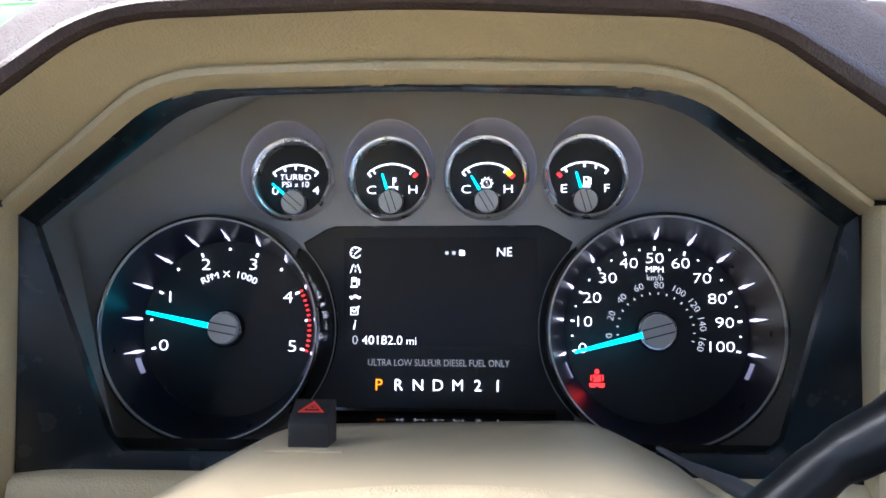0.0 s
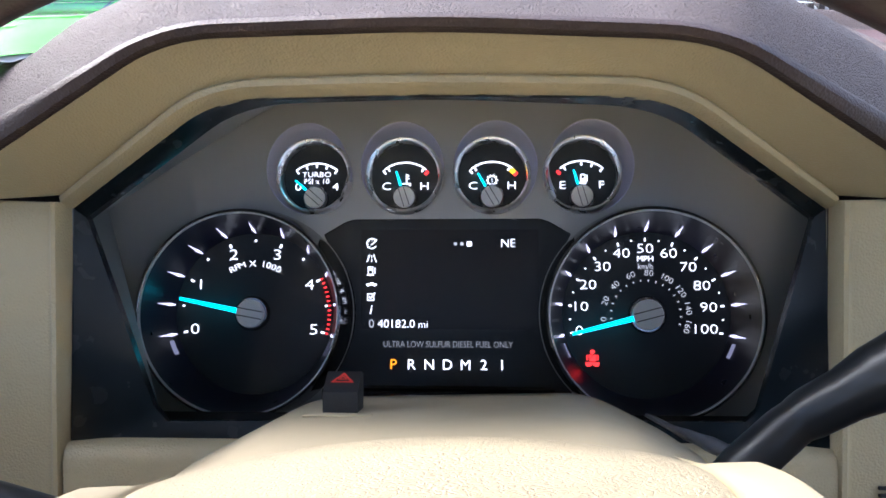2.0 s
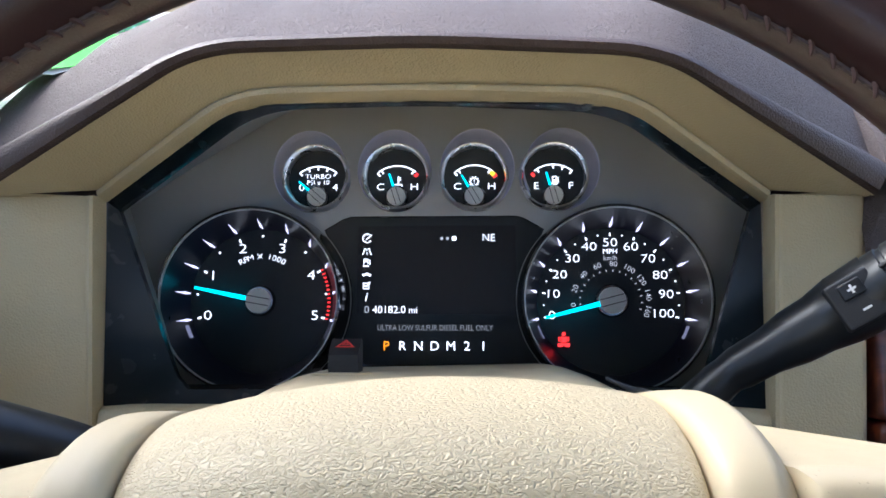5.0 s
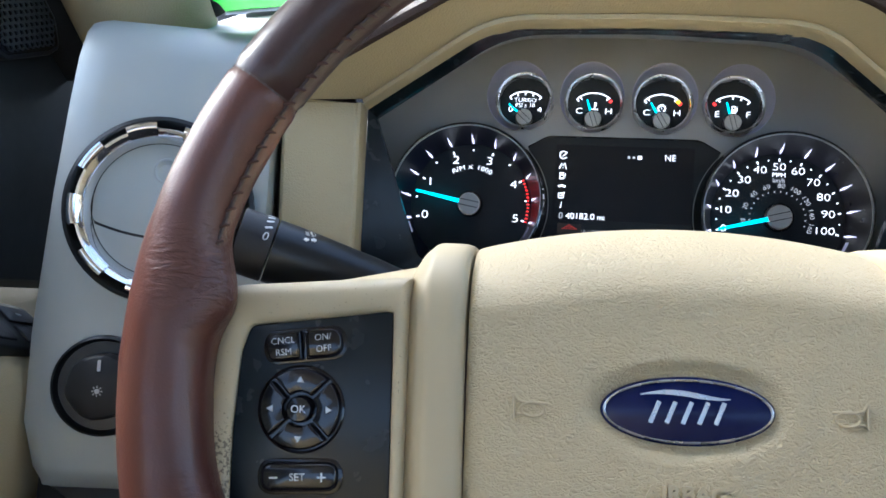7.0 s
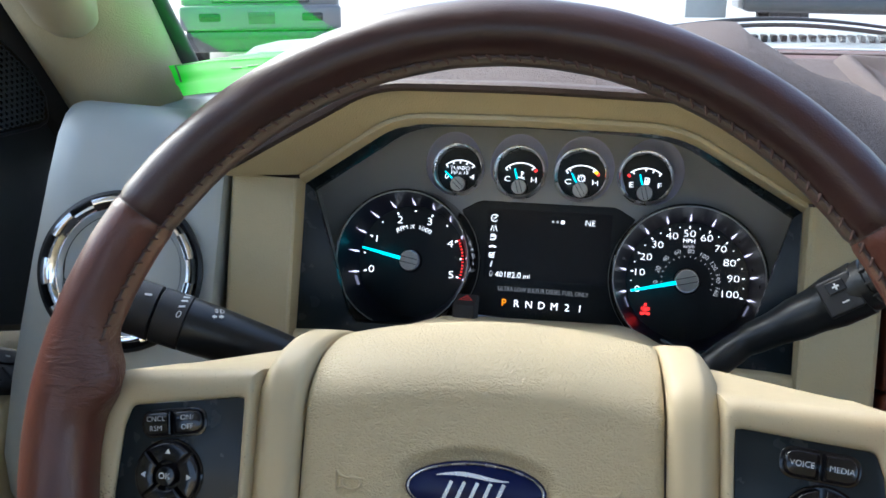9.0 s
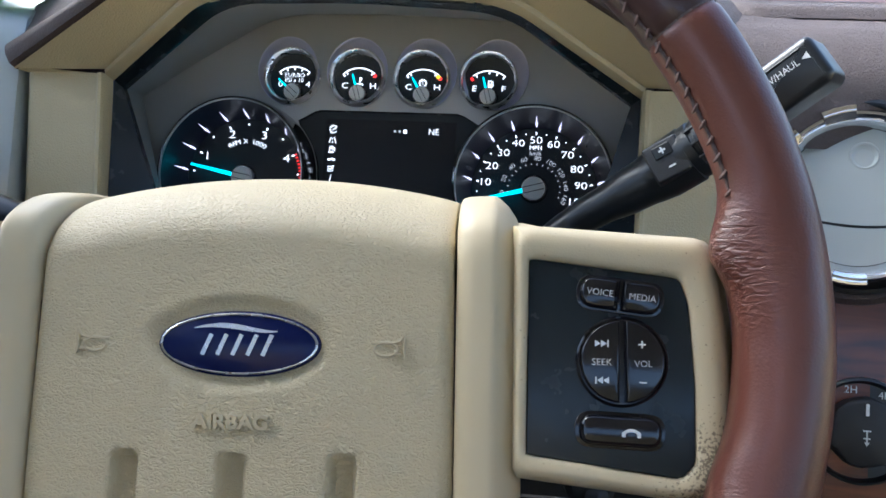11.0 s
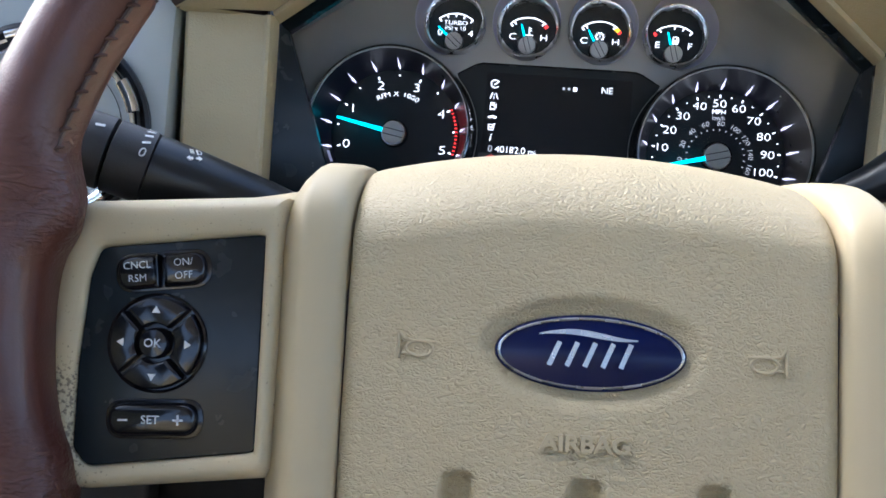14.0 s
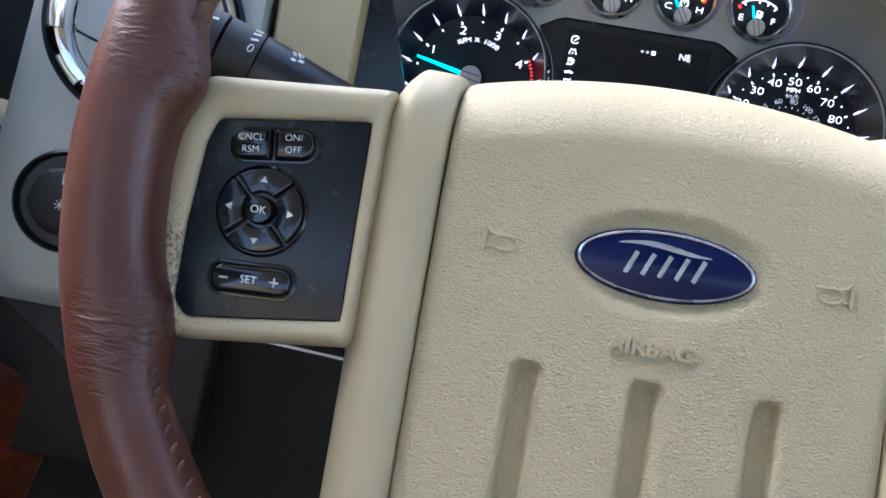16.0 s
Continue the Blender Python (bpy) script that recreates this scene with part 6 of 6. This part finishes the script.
part("wood_cap", prism(B(), rounded([(-0.25, -0.032), (0.11, -0.034), (0.135, -0.01), (0.125, 0.04), (-0.25, 0.045)], 0.018, 8), -0.07, 0.012, 0.014, m=AM, steps=6), WOOD, arm)
part("inlay", prism(B(), rounded([(-0.25, -0.012), (0.055, -0.014), (0.07, 0.024), (-0.25, 0.026)], 0.004), 0.010, 0.0135, 0.001, m=AM), SILVER, arm, "satin silver inlay")
part("switch", prism(B(), rect(0.03, 0.018, 0.003, 0.0, 0.005), 0.0125, 0.018, 0.002, m=AM), BLACK, arm)

# ================================================================ pillar, windscreen, roof edge
WB = [(-0.315, 0.46, 1.395), (-0.2, 0.62, 1.385), (0.1, 0.74, 1.38), (0.45, 0.77, 1.38), (0.8, 0.74, 1.38), (1.1, 0.62, 1.385), (1.25, 0.43, 1.395)]
WT = [(-0.36, -0.13, 1.955), (-0.2, -0.02, 1.965), (0.1, 0.04, 1.97), (0.45, 0.06, 1.97), (0.8, 0.04, 1.97), (1.1, -0.02, 1.965), (1.26, -0.13, 1.955)]
rows = []
for j in range(9):
    t = j / 8
    rows.append([Vector(a).lerp(Vector(b), t) + Vector((0, 0.03, 0.03)) * math.sin(math.pi * t) for a, b in zip(WB, WT)])
screen_bm = loft(B(), rows)
ws = solo("windscreen", screen_bm, GLASS, "clear raked windscreen", "windscreen", m=Matrix(), kind="structure")
ws.visible_shadow = False
face_towards(ws, 0.0, -1.5, -0.3)


def pillar(sx, x_off):
    rows_ = []
    for t in (0, 0.08, 0.2, 0.35, 0.5, 0.75, 1.0):
        c = Vector((-0.370, 0.43, 1.362)).lerp(Vector((-0.33, -0.20, 1.97)), t) + Vector((0, 0.03, 0.03)) * math.sin(math.pi * t)
        w, h = 0.052 - 0.006 * t, 0.05
        r = []
        for k in range(20):
            a = 2 * math.pi * k / 20
            q = c + Vector((1, 0.35, 0)).normalized() * w * math.cos(a) + Vector((-0.2, 0.6, 0.75)).normalized() * h * math.sin(a)
            r.append(Vector((sx * q.x + x_off, q.y, q.z)))
        rows_.append(r)
    return loft(B(), rows_, closed=True)


solo("pillar_trim", pillar(1, 0), BEIGE, "beige moulded windscreen pillar trim beside the driver", "pillar", m=Matrix(), kind="structure")
solo("pillar_trim", pillar(-1, 0.9), BEIGE, "beige moulded windscreen pillar trim on the far side", "pillar", m=Matrix(), kind="structure")
rows = []
for t in range(11):
    k = t / 10
    c = Vector((-0.326, 0.452, 1.386)).lerp(Vector((-0.325, -0.15, 1.96)), k) + Vector((-0.004, 0.03, 0.03)) * math.sin(math.pi * k)
    rows.append([c + Vector((0.011 * math.cos(a), 0.008 * math.sin(a), 0.008 * math.sin(a))) for a in (2 * math.pi * i / 10 for i in range(10))])
solo("screen_seal", loft(B(), rows, closed=True), MESH_GREY, "dark grey rubber seal beside the windscreen", "seal", m=Matrix(), kind="structure")

rows = []
for t in range(11):
    k = t / 10
    o = Vector((-0.424, 0.425, 1.35)).lerp(Vector((-0.385, -0.215, 1.97)), k) + Vector((0, 0.03, 0.03)) * math.sin(math.pi * k)
    rows.append([o + Vector((0.018 * math.cos(a), 0.03 * math.sin(a), 0.02 * math.sin(a))) for a in (2 * math.pi * i / 10 for i in range(10))])
solo("door_seal", loft(B(), rows, closed=True), RUBBER, "black rubber door seal beside the pillar", "seal", m=Matrix(), kind="structure")
handle = thing("grab_handle", (-0.37, 0.36, 1.44), "beige plastic grab handle on the windscreen pillar", "grab handle", m=Matrix())
HO = Vector((0.026, -0.037, 0.002))
pts_ = [HO + v for v in [Vector((-0.376, 0.366, 1.4335)), Vector((-0.376, 0.364, 1.4355)), Vector((-0.375, 0.359, 1.441)), Vector((-0.374, 0.35, 1.45)), Vector((-0.366, 0.28, 1.52)), Vector((-0.355, 0.18, 1.62)), Vector((-0.35, 0.10, 1.70))]]
part("grip", tube(B(), pts_, [0.004, 0.013, 0.021, 0.026, 0.024, 0.024, 0.026], 24, 0.8, up=(0, 1, 0)), BEIGE_SMOOTH, handle)
part("mount", tube(B(), [HO + Vector((-0.35, 0.10, 1.70)), Vector((-0.34, 0.05, 1.74)), Vector((-0.36, 0.03, 1.79))], [0.026, 0.024, 0.01], 24, 0.8, up=(0, 1, 0)), BEIGE_SMOOTH, handle)

# ================================================================ green paper on the dash
pp = thing("green_paper", (-0.27, 0.45, 1.39), "fluorescent green crumpled paper sheet with dark border on the dash", "paper", m=Matrix())
NEAR_L, NEAR_R = Vector((-0.2655, 0.3250, 1.3892)), Vector((-0.1800, 0.3520, 1.3995))
CREST = (Vector((-0.2990, 0.3652, 1.4057)), Vector((-0.2590, 0.3788, 1.4112)), Vector((-0.1690, 0.3880, 1.4152)))
FAR_L, FAR_R = Vector((-0.300, 0.540, 1.4000)), Vector((-0.130, 0.590, 1.4040))


def sheet_point(u, v):
    """u runs across, v from the near edge over the crest (0.4) to the far edge; slight creases."""
    c = CREST[0].lerp(CREST[1], u / 0.3) if u < 0.3 else CREST[1].lerp(CREST[2], (u - 0.3) / 0.7)
    p = NEAR_L.lerp(NEAR_R, u).lerp(c, v / 0.4) if v < 0.4 else c.lerp(FAR_L.lerp(FAR_R, u), (v - 0.4) / 0.6)
    p.z += 0.0012 * noise.noise(Vector((u * 3.1, v * 4.3, 0.4))) - 0.0024 * math.exp(-((v - 0.20) / 0.05) ** 2) * max(0.0, 1 - u * 1.4)
    return p


part("sheet", loft(B(), [[sheet_point(i / 20, j / 30) for i in range(21)] for j in range(31)]), GREEN, pp, smooth=25)
for u0, u1, v0 in ((0.03, 0.97, 0.37), (0.03, 0.97, 0.94)):
    edge_ = [sheet_point(u0 + (u1 - u0) * i / 24, v0) + Vector((0, 0, 0.0006)) for i in range(25)]
    part("border", loft(B(), [edge_, [p + Vector((0.0, 0.0014, 0.0005)) for p in edge_]]), GREEN_DARK, pp, "dark printed border")
edge_ = [sheet_point(0.03, 0.20 + 0.17 * i / 8) + Vector((0, 0, 0.0006)) for i in range(9)]
part("border", loft(B(), [edge_, [p + Vector((0.0016, 0.0, 0.0001)) for p in edge_]]), GREEN_DARK, pp, "dark printed border")
edge_ = [sheet_point(i / 16, 0.0) for i in range(17)]
part("white_edge", loft(B(), [[p + Vector((0, 0.003, 0.0010)) for p in edge_], [p + Vector((0, -0.0015, -0.0022 - 0.0012 * (i % 5 == 2))) for i, p in enumerate(edge_)]]), PRINT, pp, "white underside at the curled edge")
for k in range(3):
    u0 = 0.36 + 0.11 * k
    edge_ = [sheet_point(u0 + 0.08 * i / 6, 0.26 + 0.010 * k) + Vector((0, 0, 0.0006)) for i in range(7)]
    part("writing", loft(B(), [edge_, [p + Vector((0, 0.0018, 0.0008)) for p in edge_]]), GREEN_DARK, pp, "dark printed bar")

# ================================================================ outside
asphalt = mat("pale_concrete", (0.42, 0.42, 0.41), 0.85, grain=0.4, grain_scale=60, var=0.12, var_scale=0.6)
g = B()
g.faces.new([g.verts.new(p) for p in ((-400, -400, 0), (400, -400, 0), (400, 400, 0), (-400, 400, 0))])
solo("ground", g, asphalt, "pale concrete yard", "ground", m=Matrix(), kind="structure")
CAR_DARK = mat("dark_car_paint", (0.02, 0.022, 0.025), 0.25, coat=0.8, var=0.1)
CAR_WHITE = mat("white_car_paint", (0.72, 0.73, 0.74), 0.3, coat=0.8, var=0.04)
CAR_BODY = mat("light_car_paint", (0.55, 0.56, 0.58), 0.3, coat=0.8, var=0.05)
cowl_m = mat("grey_cowl_plastic", (0.30, 0.33, 0.335), 0.6, grain=0.3, grain_scale=800, var=0.1)
cowl = thing("cowl_grille", (0.45, 0.8, 1.37), "grey plastic cowl grille below the windscreen", "cowl", m=Matrix())
rows = []
for dy, z in ((0.025, 1.36), (0.028, 1.3885), (0.045, 1.392), (0.06, 1.394), (0.10, 1.4035), (0.16, 1.404), (0.20, 1.402), (0.22, 1.37)):
    rows.append([Vector((x, y + dy, z)) for x, y, _ in WB])
part("cover", loft(B(), rows), cowl_m, cowl)
part("glass_border", loft(B(), [[Vector((x, y + 0.012, 1.384)) for x, y, _ in WB], [Vector((x, y + 0.02, 1.3925)) for x, y, _ in WB]]), RUBBER, cowl, "black border of the windscreen")
for i in range(34):
    x = 0.02 + i * 0.0108
    y = 0.842 - 0.25 * (x - 0.45) ** 2
    part("slot", box(B(), x - 0.0030, x + 0.0030, y - 0.010, y + 0.012, 1.3955, 1.4035, 0.0006), RUBBER, cowl)
for x0, x1 in ((0.06, 0.36), (0.50, 1.02)):
    wp = thing("wiper", (x0, 0.83, 1.40), "black windscreen wiper at rest on the cowl", "wiper", m=Matrix())
    n = 14
    pts_ = [Vector((x0 + (x1 - x0) * i / n, 0.825 - 0.2 * ((x0 + (x1 - x0) * i / n) - 0.45) ** 2, 1.407 + 0.014 * math.sin(math.pi * i / n) + 0.003 * i / n)) for i in range(n + 1)]
    part("arm", tube(B(), pts_, [0.0042 - 0.0015 * i / n for i in range(n + 1)], 10, 0.7), BLACK_SATIN, wp)
    part("blade", tube(B(), [p + Vector((0, -0.012, -0.006)) for p in pts_], [0.0025] * (n + 1), 8), RUBBER, wp)
cover = thing("cowl_cover", (0.42, 0.86, 1.39), "grey plastic corner cover on the cowl", "cowl")
BASE[cover.name] = Vector((0.42, 0.86, 1.39))
cover.matrix_world = Matrix.Translation((0.42, 0.86, 1.39))
part("shell", loft(B(), [[Vector(p) for p in r] for r in (((0.27, 0.83, 1.388), (0.62, 0.83, 1.388)), ((0.28, 0.832, 1.396), (0.62, 0.832, 1.404)), ((0.33, 0.85, 1.403), (0.62, 0.85, 1.412)), ((0.37, 0.90, 1.405), (0.62, 0.90, 1.414)), ((0.37, 0.92, 1.38), (0.62, 0.92, 1.38)))]), cowl_m, cover)
part("screw", lathe(B(), [(0.006, 0.0), (0.005, 0.003), (0.0, 0.003)], 16, Matrix.Translation((0.40, 0.87, 1.4065))), RUBBER, cover, "dark screw")
hood_m = CAR_BODY
rows = []
for y, z in ((1.0, 1.38), (1.03, 1.404), (1.2, 1.402), (1.6, 1.37), (2.0, 1.30), (2.15, 1.23), (2.2, 1.1)):
    rows.append([Vector((-0.50 + 1.9 * i / 12, y - 0.12 * (2 * i / 12 - 1) ** 2, z - 0.05 * (2 * i / 12 - 1) ** 4)) for i in range(13)])
solo("bonnet", loft(B(), rows), CAR_BODY, "light painted bonnet of the truck", "bonnet", m=Matrix())


def vehicle(origin, yaw, paint, bumper, label, scale=1.0):
    m = Matrix.Translation(origin) @ pose(0, 0, 0, 0, 0, yaw) @ Matrix.Scale(scale, 4)
    v = thing("pickup_truck", (0, 0, 0), label, "vehicle", m=m)
    rows_ = []
    for y, z0, z1, w in ((-2.7, 0.65, 1.05, 0.93), (-2.65, 0.5, 1.12, 0.97), (-1.2, 0.45, 1.2, 0.99), (2.5, 0.5, 1.2, 0.98), (2.6, 0.55, 1.1, 0.95)):
        rows_.append([Vector(p) for p in ((-w, y, z0), (w, y, z0), (w, y, z1 - 0.1), (w - 0.08, y, z1), (-w + 0.08, y, z1), (-w, y, z1 - 0.1))])
    part("body", loft(B(), rows_, closed=True, caps=True), paint, v)
    rows_ = []
    for y, z, w in ((-1.3, 1.18, 0.92), (-0.6, 1.75, 0.78), (-0.4, 1.82, 0.76), (1.1, 1.82, 0.76), (1.4, 1.75, 0.78), (1.6, 1.18, 0.92)):
        rows_.append([Vector((-w, y, z)), Vector((w, y, z))])
    part("cabin", loft(B(), rows_), GLOSS, v, "dark glazed cabin")
    part("bumper", box(B(), -0.98, 0.98, -2.86, -2.62, 0.50, 0.80, 0.05), bumper, v, "bright bumper")
    for x in (-0.62, 0.62):
        part("fog_lamp", box(B(), x - 0.14, x + 0.14, -2.875, -2.8, 0.60, 0.72, 0.04), GLOSS, v, "dark fog lamp opening")
    part("plate", box(B(), -0.16, 0.16, -2.875, -2.85, 0.58, 0.72, 0.005), CAR_DARK, v, "plain dark plate")
    part("air_intake", box(B(), -0.92, 0.92, -2.80, -2.6, 0.24, 0.50, 0.03), CAR_DARK, v)
    part("grille", box(B(), -0.6, 0.6, -2.72, -2.6, 0.82, 1.08, 0.03), CHROME_DARK, v)
    for x in (-0.8, 0.8):
        part("headlamp", box(B(), x - 0.15, x + 0.15, -2.70, -2.5, 0.85, 1.07, 0.03), CHROME, v)
    for x in (-0.86, 0.86):
        for y in (-1.75, 1.65):
            w_ = part("wheel", lathe(B(), [(0.0, -0.1), (0.22, -0.1), (0.24, -0.12), (0.36, -0.12), (0.39, -0.09), (0.39, 0.09), (0.36, 0.12), (0.0, 0.12)], 32, basis((0, 1, 0), (0, 0, 1), (1, 0, 0), (x, y, 0.39))), RUBBER, v)
    return v


CAR_GREY = mat("grey_car_paint", (0.10, 0.105, 0.11), 0.3, coat=0.8, var=0.05)
vehicle((-6.53, 14.37, 0), 24, CAR_GREY, CAR_GREY, "grey pickup truck with dark fog lamp openings parked ahead", 1.15)
vehicle((4.7, 20.5, 0), 92, CAR_DARK, CHROME_DARK, "dark pickup truck parked far across the yard")

shed = thing("storage_crate", (1.45, 21.0, 0), "dark grey storage crate standing in the yard", "crate", m=Matrix())
part("crate_body", box(B(), 1.0, 1.9, 20.6, 21.5, 0.12, 1.9, 0.02), cowl_m, shed)
part("lid", box(B(), 0.97, 1.93, 20.57, 21.53, 1.9, 2.0, 0.02), BLACK, shed)
part("skid", box(B(), 1.05, 1.85, 20.65, 21.45, 0.0, 0.12, 0.01), BLACK, shed)
